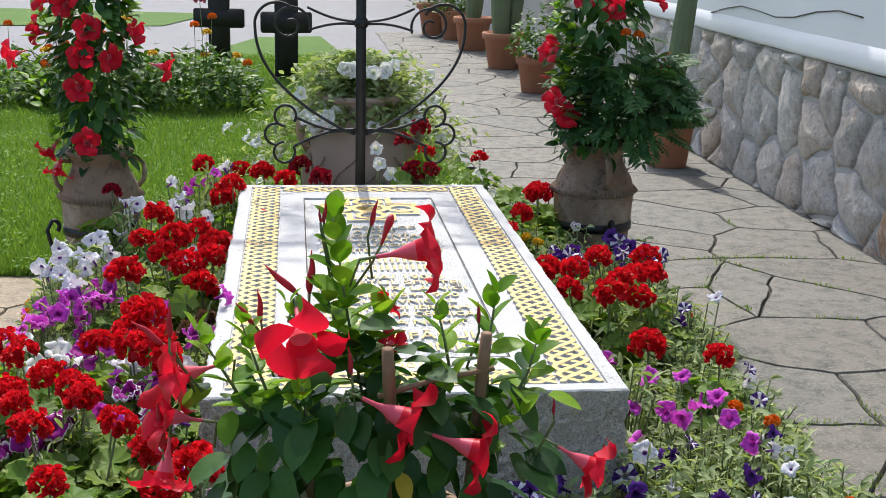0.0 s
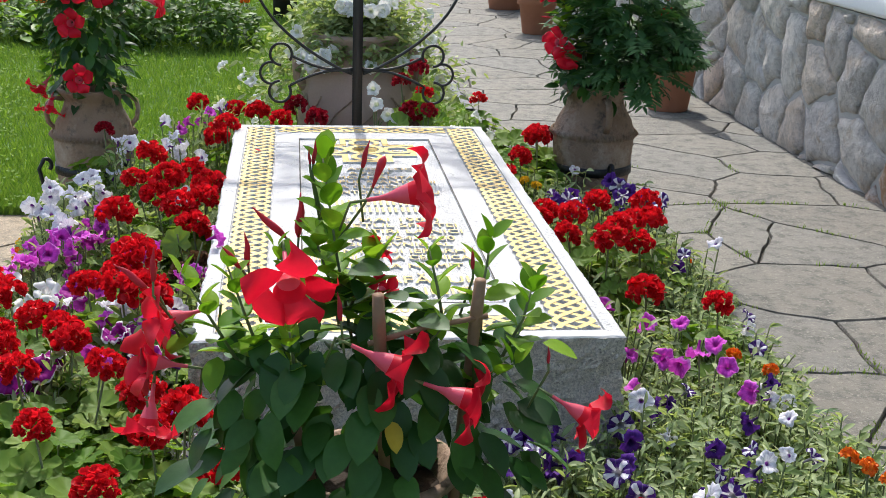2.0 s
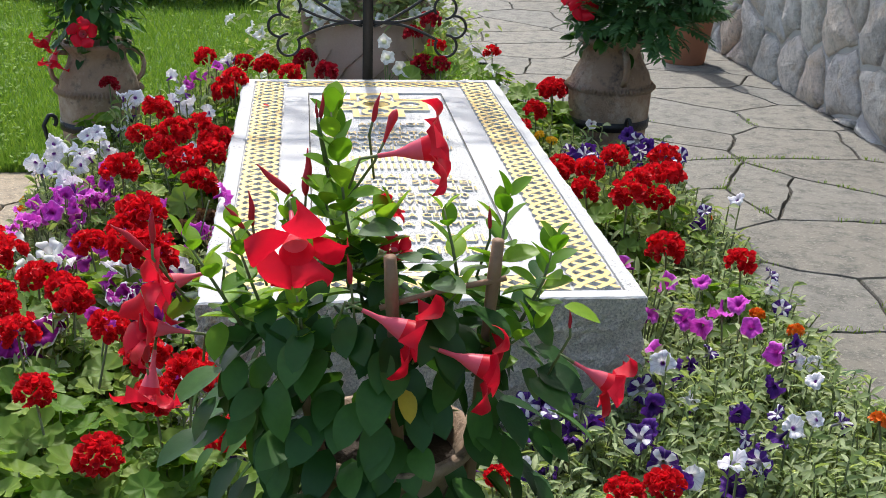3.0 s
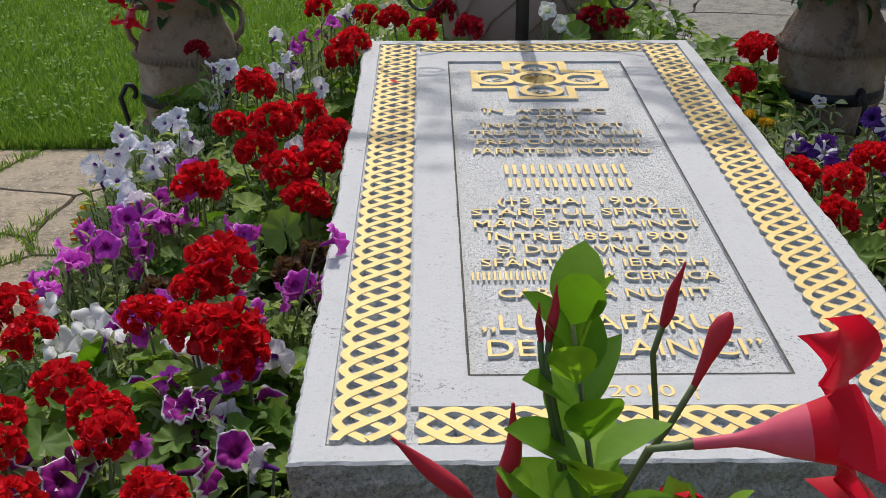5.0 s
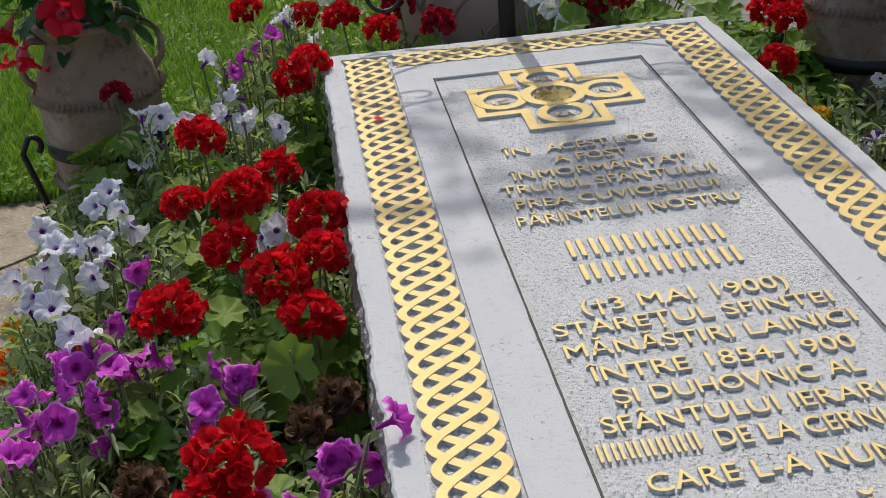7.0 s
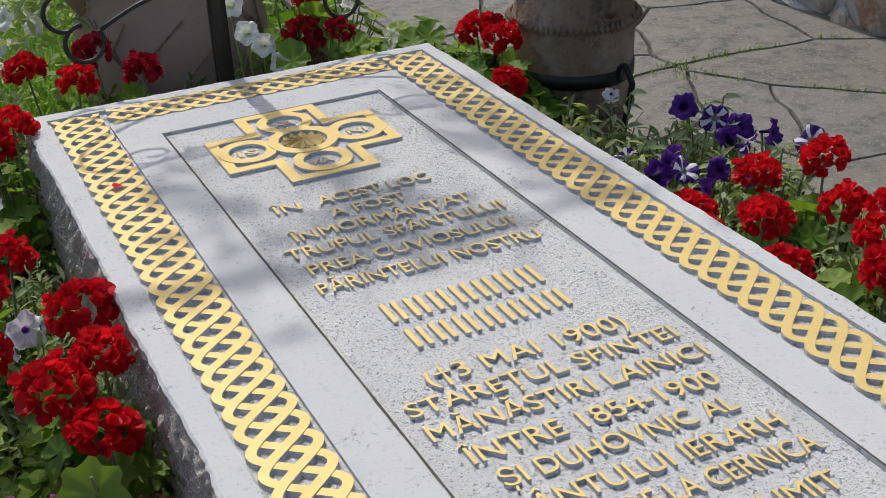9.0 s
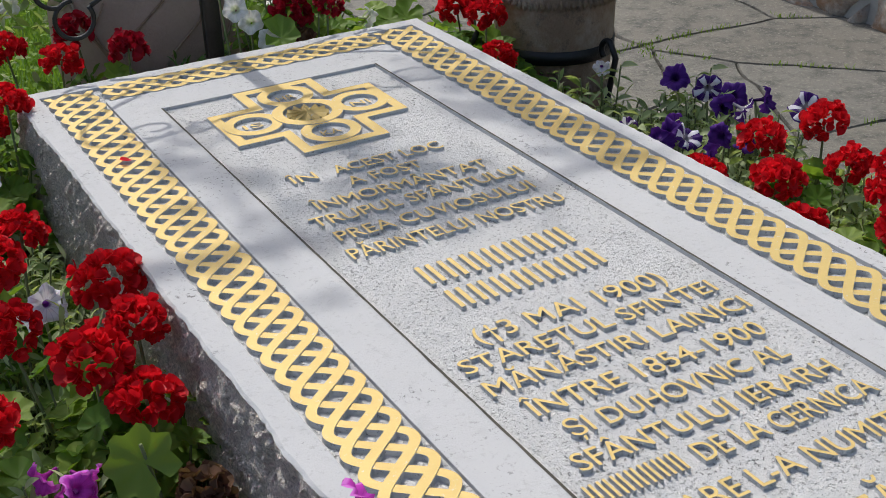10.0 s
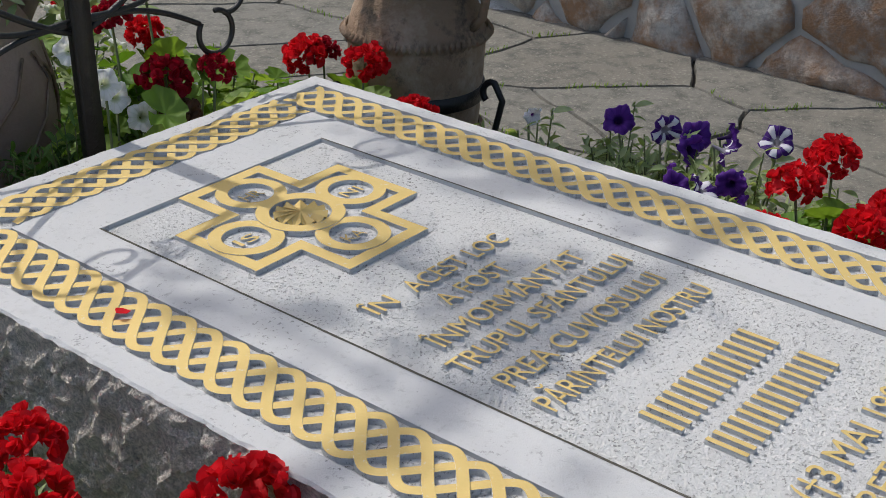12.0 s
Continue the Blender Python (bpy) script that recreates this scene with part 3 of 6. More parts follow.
for text, x0, x1, y, h in (
        ("ÎN", -0.153, -0.098, 1.607, 0.034), ("ACEST LOC", -0.062, 0.172, 1.607, 0.036), ("A FOST", -0.060, 0.094, 1.547, 0.036),
        ("ÎNMORMÂNTAT", -0.160, 0.200, 1.484, 0.037), ("TRUPUL SFÂNTULUI", -0.190, 0.236, 1.424, 0.037), ("PREA CUVIOSULUI", -0.176, 0.218, 1.357, 0.037),
        ("PĂRINTELUI NOSTRU", -0.186, 0.234, 1.287, 0.038), ("(†3 MAI 1900)", -0.153, 0.187, 0.965, 0.040),
        ("STAREȚUL SFINTEI", -0.211, 0.236, 0.905, 0.036), ("MĂNĂSTIRI LAINICI", -0.208, 0.245, 0.842, 0.037), ("ÎNTRE 1854-1900", -0.187, 0.214, 0.775, 0.038),
        ("ȘI DUHOVNIC AL", -0.168, 0.198, 0.714, 0.036), ("SFÂNTULUI IERARH", -0.201, 0.227, 0.652, 0.036), ("DE LA CERNICA", -0.060, 0.235, 0.592, 0.037),
        ("CARE L-A NUMIT", -0.176, 0.206, 0.520, 0.037), ("„LUCEAFĂRUL", -0.212, 0.227, 0.396, 0.056), ("DE LA LAINICI”", -0.205, 0.250, 0.306, 0.056)):
    k, c = (0.960, -0.0245) if y > 1.2 else (0.964, -0.017)
    letters("inscription_line", text, k * x0 + c, k * x1 + c, y, h)
letter_bars(7, -0.144, 0.134, 1.150, 0.060)
letter_bars(7, -0.141, 0.134, 1.066, 0.055)
letter_bars(7, -0.233, -0.094, 0.592, 0.037)
letters("date_line", "† 2010", -0.080, 0.056, 0.176, 0.034, 0.0012, H - 0.0006, True)
letters("date_line", "†", 0.078, 0.094, 0.176, 0.034, 0.0012, H - 0.0006, True)
for txt, dx, dy in (("IS", -0.118, 0), ("HR", 0, 0.114), ("NI", 0.118, 0), ("KA", 0, -0.114)):
    letters("medallion_letters", txt, CX + dx - 0.020, CX + dx + 0.020, CY + dy - 0.012, 0.024, 0.010)

# ---- wrought iron cross at the head of the slab ----
POLE_Y = 2.44
cross = thing("iron_cross", (-0.012, POLE_Y, G), "tall black wrought iron cross with scrolled arms behind the slab", "iron cross")
part("pole", box(-0.020, 0.020, -0.012, 0.012, 0, 2.05, 0.003), IRON, cross)


def arc(cx, cz, r, a0, a1, n=24, r1=None):
    r1 = r if r1 is None else r1
    return [(cx + (r + (r1 - r) * i / n) * math.cos(radians(a0 + (a1 - a0) * i / n)), 0, cz + (r + (r1 - r) * i / n) * math.sin(radians(a0 + (a1 - a0) * i / n))) for i in range(n + 1)]


def bow(x0, z0, x1, z1, sag, n=14):
    return [(x0 + (x1 - x0) * i / n, 0, z0 + (z1 - z0) * i / n + sag * math.sin(math.pi * i / n)) for i in range(n + 1)]


B = -G
for s in (-1, 1):
    heart = [(s * (0.022 + 0.40 * math.sin(math.pi * 0.5 * u) ** 1.15), 0, B + 0.615 + 0.43 * u ** 1.35) for u in (i / 20 for i in range(21))]
    part("scroll", tube(heart + [(s * (x), 0, z) for x, _, z in arc(0.335, B + 1.055, 0.088, 0, 150, 20)][1:], 0.0060, 8), IRON, cross)
    part("scroll", tube([(s * x, 0, z) for x, _, z in arc(0.285, B + 1.055, 0.085, 200, -300, 44, 0.016)], 0.0052, 8), IRON, cross)
    part("strut", tube([(s * x, 0, z) for x, _, z in bow(0.018, B + 1.07, 0.215, B + 1.125, -0.012)], 0.0052, 8), IRON, cross)
    part("strut", tube([(s * x, 0, z) for x, _, z in bow(0.018, B + 1.06, 0.21, B + 1.035, 0.012)], 0.0052, 8), IRON, cross)
    part("strut", tube([(s * x, 0, z) for x, _, z in bow(0.018, B + 0.635, 0.265, B + 0.685, -0.022)], 0.0055, 8), IRON, cross)
    part("strut", tube([(s * x, 0, z) for x, _, z in bow(0.018, B + 0.628, 0.27, B + 0.565, 0.022)], 0.0055, 8), IRON, cross)
    for cx, cz, a0, a1 in ((0.305, B + 0.69, 215, -90), (0.345, B + 0.615, 105, -105), (0.31, B + 0.54, 90, -215)):
        part("scroll", tube([(s * x, 0, z) for x, _, z in arc(cx, cz, 0.043, a0, a1)], 0.0055, 8), IRON, cross)
part("collar", box(-0.026, 0.026, -0.017, 0.017, B + 1.045, B + 1.085, 0.004), IRON, cross)

# ---- pots ----
def clay_pot(at, label, turn=0.0, scale=1.0):
    """An amphora-like clay pot with two handles, held by a black iron stand."""
    pot = thing("clay_pot", at, label, "flower pot", "clay pots round the grave", turn=turn)
    k = scale
    prof = [(0.100, 0.03), (0.118, 0.06), (0.135, 0.14), (0.148, 0.24), (0.155, 0.32), (0.160, 0.40), (0.162, 0.452), (0.150, 0.50), (0.122, 0.55), (0.112, 0.58), (0.116, 0.605), (0.136, 0.625), (0.139, 0.64), (0.125, 0.642), (0.108, 0.60), (0.10, 0.57)]
    part("body", lathe([(r * k, z * k) for r, z in prof], 44, 0.003), CLAY, pot)
    for zr, rr in ((0.452, 0.163), (0.215, 0.148)):
        rv, rf = [], []
        n = 66
        for i in range(n):
            a = 2 * math.pi * i / n
            c, sn = math.cos(a), math.sin(a)
            base = len(rv)
            for dr, dz, da in ((-0.006, 0.0, 0), (0.002, -0.017, 0), (0.002, 0.017, 0), (0.003, 0.0, -0.040), (0.003, 0.0, 0.040), (0.017, 0.0, 0)):
                rv.append(((rr + dr) * k * math.cos(a + da), (rr + dr) * k * math.sin(a + da), (zr + dz) * k))
            rf += [(base + 1, base + 4, base + 5), (base + 4, base + 2, base + 5), (base + 2, base + 3, base + 5), (base + 3, base + 1, base + 5)]
        tagged(put_part("beaded_ridge", raw_mesh(rv, rf, CLAY), pot), "ridge of small clay beads", kind="stuff")
    for s in (-1, 1):
        pts = [(s * x * k, 0, z * k) for x, z in ((0.115, 0.598), (0.150, 0.602), (0.176, 0.58), (0.184, 0.545), (0.176, 0.505), (0.152, 0.478))]
        part("handle", tube(pts, 0.014 * k, 10, 0.7), CLAY, pot)
    part("soil", lathe([(0.02, 0.59 * k), (0.107 * k, 0.59 * k), (0.107 * k, 0.60 * k), (0.02, 0.61 * k)], 20), SOIL, pot)
    stand = part("stand_ring", lathe([(0.151 * k, 0.295 * k), (0.161 * k, 0.295 * k), (0.161 * k, 0.33 * k), (0.154 * k, 0.33 * k)], 40), IRON, pot, "black iron band")
    for i in range(3):
        a = radians(-55 + 120 * i)
        d = Vector((math.cos(a), math.sin(a), 0))
        up = Vector((0, 0, 1))
        hook = [d * (0.200 + 0.024 * math.cos(t)) * k + up * (0.330 + 0.026 * math.sin(t)) * k for t in (radians(230 - 300 * j / 14) for j in range(15))]
        leg = hook[:8] + [d * 0.226 * k + up * 0.315 * k, d * 0.205 * k + up * 0.22 * k, d * 0.185 * k + up * 0.12 * k, d * 0.190 * k + up * 0.03 * k, d * 0.205 * k]
        part("leg", tube(leg, 0.0085, 8), IRON, stand)
    return pot


clay_pot((-1.085, 2.60, G), "weathered brown clay pot with handles in an iron stand", 15)
clay_pot((0.992, 2.508, G + 0.02), "weathered grey-brown clay pot with handles in an iron stand", 95, 1.05)
clay_pot((-0.14, -0.80, G), "weathered brown clay pot holding a flowering climber", 40)

# the large urn behind the cross
urn = thing("terracotta_urn", (0.02, 3.08, G), "large pinkish clay urn with scratched lines behind the cross", "urn")
part("body", lathe([(0.15, 0.0), (0.19, 0.05), (0.245, 0.22), (0.272, 0.38), (0.268, 0.50), (0.235, 0.60), (0.185, 0.68), (0.165, 0.73), (0.170, 0.77), (0.205, 0.80), (0.205, 0.82), (0.180, 0.82), (0.15, 0.76)], 56, 0.003), PINK_CLAY, urn)
for s in (-1, 1):
    part("handle", tube([(s * x, -0.04, z) for x, z in ((0.17, 0.75), (0.235, 0.755), (0.275, 0.70), (0.270, 0.62), (0.235, 0.57))], 0.022, 10), PINK_CLAY, urn)
part("soil", lathe([(0.02, 0.75), (0.16, 0.75), (0.16, 0.77), (0.02, 0.79)], 20), SOIL, urn)
for k in range(9):
    a0 = radians(-150 + 16 * k)
    pts = [((0.005 + r) * math.cos(a0 + 0.35 * math.sin(3 * u + k)), (0.005 + r) * math.sin(a0 + 0.35 * math.sin(3 * u + k)), z) for u, r, z in ((0, 0.255, 0.26), (0.3, 0.268, 0.34), (0.6, 0.2715, 0.42), (0.9, 0.269, 0.49), (1.2, 0.252, 0.56))]
    part("scratched_line", tube(pts, 0.0035, 5), CLAY, urn)


def flower_pot(at, r, h, label):
    """A round terracotta pot with a rolled rim."""
    pot = thing("terracotta_pot", at, label, "flower pot", "terracotta pots along the wall")
    part("body", lathe([(r * 0.68, 0), (r * 0.72, 0.01), (r * 0.92, h * 0.80), (r * 1.04, h * 0.82), (r * 1.06, h * 0.97), (r * 1.02, h), (r * 0.93, h), (r * 0.88, h * 0.85)], 36), TERRACOTTA, pot)
    part("soil", lathe([(0.01, h * 0.84), (r * 0.89, h * 0.84), (r * 0.89, h * 0.88), (0.01, h * 0.9)], 16), SOIL, pot)
    return pot


flower_pot((2.25, 5.60, G), 0.185, 0.36, "orange terracotta pot standing against the stone wall")
for x, y, r, h in ((2.05, 9.4, 0.19, 0.34), (2.07, 11.45, 0.24, 0.40), (2.00, 13.5, 0.24, 0.42), (1.95, 14.9, 0.22, 0.40), (1.75, 15.6, 0.26, 0.46)):
    flower_pot((x, y, G), r, h, "orange terracotta pot in the row along the path")


def column_cactus(at, height, radius, lean, label):
    c = thing("cactus", at, label, "cactus", "potted plants along the wall")
    bm = bmesh.new()
    n, rings = 30, []
    for i in range(13):
        u = i / 12
        z = height * u
        rr = radius * (0.75 + 0.3 * math.sin(math.pi * min(1, u * 1.1)) ** 0.6) * (1 if u < 0.9 else 0.75 if u < 0.97 else 0.3)
        rings.append([bm.verts.new((lean * z + rr * (1 + 0.16 * (k % 3 == 0)) * math.cos(2 * math.pi * k / n), rr * (1 + 0.16 * (k % 3 == 0)) * math.sin(2 * math.pi * k / n), z)) for k in range(n)])
    for a, b in zip(rings, rings[1:]):
        for k in range(n):
            bm.faces.new((a[k], a[(k + 1) % n], b[(k + 1) % n], b[k]))
    bm.faces.new(rings[-1])
    part("column", bm, CACTUS, c)
    return c


column_cactus((2.24, 5.60, G + 0.30), 1.15, 0.060, 0.10, "dull green column cactus in a terracotta pot")
column_cactus((2.02, 11.40, G + 0.34), 1.0, 0.09, -0.03, "dull green column cactus in a terracotta pot")
column_cactus((2.16, 11.52, G + 0.34), 0.9, 0.08, 0.08, "dull green column cactus in a terracotta pot")
column_cactus((2.0, 13.5, G + 0.36), 1.0, 0.10, 0.05, "dull green column cactus in a terracotta pot")


# ---- flower and leaf meshes, shared by all plants ----
def geranium_head(seed, material, radius=0.056, florets=40):
    """A ball of ruffled florets, each of six crumpled petals round its own axis."""
    rng, s = random.Random(seed), Soup()
    for k in range(florets):
        z = 1 - 1.45 * (k + 0.5) / florets
        a = k * 2.39996 + rng.uniform(-0.3, 0.3)
        q = math.sqrt(max(0.0, 1 - z * z))
        d = (Vector((q * math.cos(a), q * math.sin(a), z)) + rand_dir(rng) * 0.22).normalized()
        r = radius * rng.uniform(0.62, 0.90) * (1 + 0.20 * noise.noise(d * 2.3 + Vector((seed, 0, 0))))
        at = Vector((d.x * r, d.y * r, d.z * r * 0.80))
        axis = (d + rand_dir(rng) * 0.35 + Vector((0, 0, 0.2))).normalized()
        for j in range(6):
            m = aim(at, axis, j * 1.047 + rng.uniform(-0.3, 0.3)) @ Matrix.Rotation(rng.uniform(0.25, 1.15), 4, "X") @ Matrix.Rotation(rng.uniform(-0.5, 0.5), 4, "Y")
            s.add(*PETAL, m @ Matrix.Scale(rng.uniform(0.016, 0.024), 4))
    return s.mesh(material)


def geranium_foliage(seed, spread=0.15, height=0.30, count=74):
    rng, s = random.Random(seed), Soup()
    for k in range(count):
        a, r = rng.uniform(0, 6.28), spread * math.sqrt(rng.uniform(0.02, 1))
        z = height * (rng.uniform(0.45, 1.0) - 0.25 * (r / spread) ** 2)
        at = Vector((r * math.cos(a), r * math.sin(a), z))
        size = rng.uniform(0.021, 0.041)
        n = (Vector((math.cos(a), math.sin(a), 0)) * rng.uniform(0.0, 0.7) + Vector((rng.uniform(-.3, .3), rng.uniform(-.3, .3), 1))).normalized()
        s.add(*ROUND, aim(at, n, rng.uniform(0, 6.28), size))
        foot = Vector((at.x * 0.25, at.y * 0.25, 0.02))
        bm = tube([foot, foot.lerp(at, 0.5) + Vector((0, 0, 0.02)), at], 0.0022, 4)
        bm.verts.index_update()
        s.add([v.co[:] for v in bm.verts], [tuple(v.index for v in f.verts) for f in bm.faces], Matrix.Identity(4), None, 1)
        bm.free()
    return s.mesh([GERANIUM_LEAF, STEM])


def petunia_flower(seed, material, radius=0.030, trumpet=0.035):
    """A five-lobed funnel; UV holds the angle and the distance from the throat."""
    rng = random.Random(seed)
    v, f, uv = [], [], []
    n = 30
    for u, rr, z in ((0.0, 0.10, -trumpet), (0.15, 0.14, -trumpet * 0.4), (0.30, 0.26, -0.006), (0.55, 0.62, 0.001), (0.8, 0.88, 0.002), (1.0, 1.0, -0.002)):
        for k in range(n + 1):
            a = 2 * math.pi * k / n
            lobe = 1 + (0.10 * math.cos(5 * a + math.pi) + 0.025 * math.cos(15 * a + seed)) * u * u
            wave = 0.005 * u * u * math.sin(5 * a * 2 + seed) + 0.009 * u * u * math.sin(a * 2 + seed * 1.7) + 0.004 * u * math.sin(a * 3 + seed * 2.9)
            v.append((radius * rr * lobe * math.cos(a), radius * rr * lobe * math.sin(a), z + wave))
            uv.append((k / n, u))
    m = n + 1
    for j in range(5):
        for k in range(n):
            f.append((j * m + k, j * m + k + 1, (j + 1) * m + k + 1, (j + 1) * m + k))
    return raw_mesh(v, f, material, True, uv)


def petunia_foliage(seed, spread=0.13, height=0.22, count=300, leaf=PETUNIA_LEAF):
    """A loose mound of small narrow leaves on trailing stems."""
    rng, s = random.Random(seed), Soup()
    for k in range(count // 7):
        a, r = rng.uniform(0, 6.28), spread * math.sqrt(rng.uniform(0.02, 1))
        tip = Vector((r * math.cos(a), r * math.sin(a), height * rng.uniform(0.5, 1.0) * (1 - 0.35 * (r / spread) ** 2)))
        foot = Vector((tip.x * 0.4, tip.y * 0.4, 0.0))
        mid = foot.lerp(tip, 0.6) + Vector((0, 0, 0.02))
        bm = tube([foot, mid, tip], 0.0018, 4)
        bm.verts.index_update()
        s.add([v.co[:] for v in bm.verts], [tuple(v.index for v in f.verts) for f in bm.faces], Matrix.Identity(4), None, 1)
        bm.free()
        for j in range(10):
            at = mid.lerp(tip, rng.uniform(-0.5, 1.0) if rng.random() < 0.5 else rng.uniform(0.5, 1.05))
            d = rand_dir(rng, 0.25)
            s.add(*LANCE, leaf_pose(at, d, rng.uniform(-0.3, 0.9), rng.uniform(0.022, 0.040), rng, 0.7))
    return s.mesh([leaf, STEM])


def pompon(seed, material, radius=0.026):
    rng, s = random.Random(seed), Soup()
    for k in range(90):
        d = rand_dir(rng, 0.5)
        d.z = abs(d.z)
        s.add(*PETAL, aim(Vector((d.x, d.y, d.z * 0.7)) * radius * 0.62, (d + rand_dir(rng) * 0.5).normalized(), rng.uniform(0, 6.28), 0.012))
    return s.mesh(material)


def trumpet_flower(seed):
    """A mandevilla bloom: narrow pink tube that widens into five broad red petals; opens along +z."""
    rng = random.Random(seed)
    v, f, slot = [], [], []
    n = 20
    stations = ((0.0, 0.0028), (0.020, 0.0034), (0.031, 0.0060), (0.041, 0.0100), (0.055, 0.0140), (0.066, 0.0170), (0.071, 0.0200))
    for z, r in stations:
        v += [(r * math.cos(2 * math.pi * k / n), r * math.sin(2 * math.pi * k / n), z) for k in range(n)]
    for j in range(len(stations) - 1):
        for k in range(n):
            f.append((j * n + k, j * n + (k + 1) % n, (j + 1) * n + (k + 1) % n, (j + 1) * n + k))
            slot.append(1 if j < len(stations) - 3 else 0)
    cols = (-1, -0.6, -0.2, 0.2, 0.6, 1)
    for p in range(5):
        a0 = 2 * math.pi * p / 5 + rng.uniform(-0.08, 0.08)
        base = len(v)
        flare, reach = rng.uniform(0.0, 1.0), rng.uniform(0.036, 0.047)
        for i in range(8):
            u = i / 7
            rr = 0.0190 + reach * u
            z = 0.067 + 0.020 * math.sin(u * 2.0) - flare * 0.024 * u * u
            w = 0.0128 + 0.0118 * math.sin(math.pi * min(1, u * 0.80 + 0.05)) - (0.0180 * max(0, u - 0.62) / 0.38)
            ca, sa = math.cos(a0 + 0.35 * u), math.sin(a0 + 0.35 * u)
            for q in cols:
                zz = z + 0.007 * u * q + 0.0055 * u * math.sin(5 * u + q * 2.0 + seed + 2 * p) - 0.004 * q * q * (1 - u)
                v.append((rr * ca - q * w * sa, rr * sa + q * w * ca, zz))
        for i in range(7):
            for q in range(5):
                a = base + 6 * i + q
                f.append((a, a + 1, a + 7, a + 6))
                slot.append(0)
    return raw_mesh(v, f, [MANDEVILLA_RED, MANDEVILLA_TUBE], True, None, slot)


def bud_mesh(length=0.048, radius=0.0043):
    bm = bmesh.new()
    pts = [(0.001 * math.sin(8 * u), 0, length * u) for u in (i / 10 for i in range(11))]
    rad = [max(0.0008, radius * math.sin(math.pi * min(1, 0.10 + 0.90 * u ** 0.75)) ** 0.9) for u in (i / 10 for i in range(11))]
    add_tube(bm, pts, rad, 8)
    return mesh_of(bm, BUD_RED)


GER_HEADS = [geranium_head(k, GERANIUM_RED) for k in range(4)]
GER_DARK = [geranium_head(10 + k, GERANIUM_DARK, 0.050, 32) for k in range(2)]
GER_DRY = geranium_head(30, DRY, 0.036, 20)
GER_FOL = [geranium_foliage(20 + k) for k in range(4)]
PET_FOL = [petunia_foliage(40 + k) for k in range(4)]
# petunia foliage in a darker leaf colour that stands in for deep shade
SHADED_FOL = [petunia_foliage(50 + k, leaf=SHRUB_LEAF) for k in range(2)]
FLOWERS = {m.name: [petunia_flower(k + 1, m) for k in range(3)] for m in (PET_WHITE, PET_MAGENTA, PET_RIM, PET_STAR, PET_VIOLET, PET_PLAIN)}
POMPON = [pompon(1, MARIGOLD_ORANGE), pompon(2, MARIGOLD_YELLOW)]
TRUMPETS = [trumpet_flower(k) for k in range(5)]
BUD = bud_mesh()


def clusters(points, reach, most):
    """Gathers neighbouring blooms into plants."""
    left, out = list(points), []
    while left:
        seed = left.pop(0)
        near = sorted(left, key=lambda p: math.dist(p[:2], seed[:2]))[:most - 1]
        got = [seed] + [p for p in near if math.dist(p[:2], seed[:2]) < reach]
        for p in got[1:]:
            left.remove(p)
        out.append(got)
    return out


EYE_SIDE = Vector((-0.35, -1.0, 1.0)).normalized()


def stalk(root, tip):
    return tube([root, root.lerp(tip, 0.5) + Vector((0.01, 0, 0.02)), tip], 0.0028, 5)


def geraniums(points, label, heads, group, size=1.0):
    for blooms in clusters(points, 0.24, 3):
        cx, cy = (sum(p[k] for p in blooms) / len(blooms) for k in (0, 1))
        plant = thing("geranium", (cx, cy, G + 0.03), label, "geranium", group)
        top = max(p[2] for p in blooms)
        k = (top - G - 0.03) / 0.36
        put_part("foliage", RNG.choice(GER_FOL), plant, Matrix.Rotation(RNG.uniform(0, 6.28), 4, "Z") @ Matrix.Diagonal((1.05, 1.05, max(0.5, k), 1)))
        for x, y, z in blooms:
            at = Vector((x - cx, y - cy, z - G - 0.03))
            put_part("flower_head", RNG.choice(heads), plant, Matrix.Translation(at) @ Euler((RNG.uniform(-.3, .3), RNG.uniform(-.3, .3), RNG.uniform(0, 6.28))).to_matrix().to_4x4() @ Matrix.Scale(size * RNG.uniform(0.78, 1.15), 4))
            part("stem", stalk(Vector((at.x * 0.3, at.y * 0.3, 0.0)), at), STEM, plant)


def petunias(points, label, kinds, group, size=1.0, spread=1.0, extra=0.7):
    more = [(x + RNG.uniform(-0.06, 0.06), y + RNG.uniform(-0.06, 0.06), z - RNG.uniform(0.0, 0.07)) for x, y, z in points if RNG.random() < extra]
    for blooms in clusters(points + more, 0.22, 6):
        cx, cy = (sum(p[k] for p in blooms) / len(blooms) for k in (0, 1))
        plant = thing("petunia", (cx, cy, G + 0.03), label, "petunia", group)
        top = max(p[2] for p in blooms) - G - 0.03
        put_part("foliage", RNG.choice(PET_FOL), plant, Matrix.Rotation(RNG.uniform(0, 6.28), 4, "Z") @ Matrix.Diagonal((spread, spread, max(0.4, top / 0.205), 1)))
        for x, y, z in blooms:
            at = Vector((x - cx, y - cy, z - G - 0.03))
            d = (EYE_SIDE + rand_dir(RNG) * 1.35 + Vector((at.x, at.y, 0)) * 1.5).normalized()
            put_part("flower", RNG.choice(FLOWERS[RNG.choice(kinds).name]), plant, aim(at, d, RNG.uniform(0, 6.28), size * RNG.uniform(0.95, 1.30)))
            part("stem", stalk(Vector((at.x * 0.4, at.y * 0.4, 0.0)), at - d * 0.03), STEM, plant)


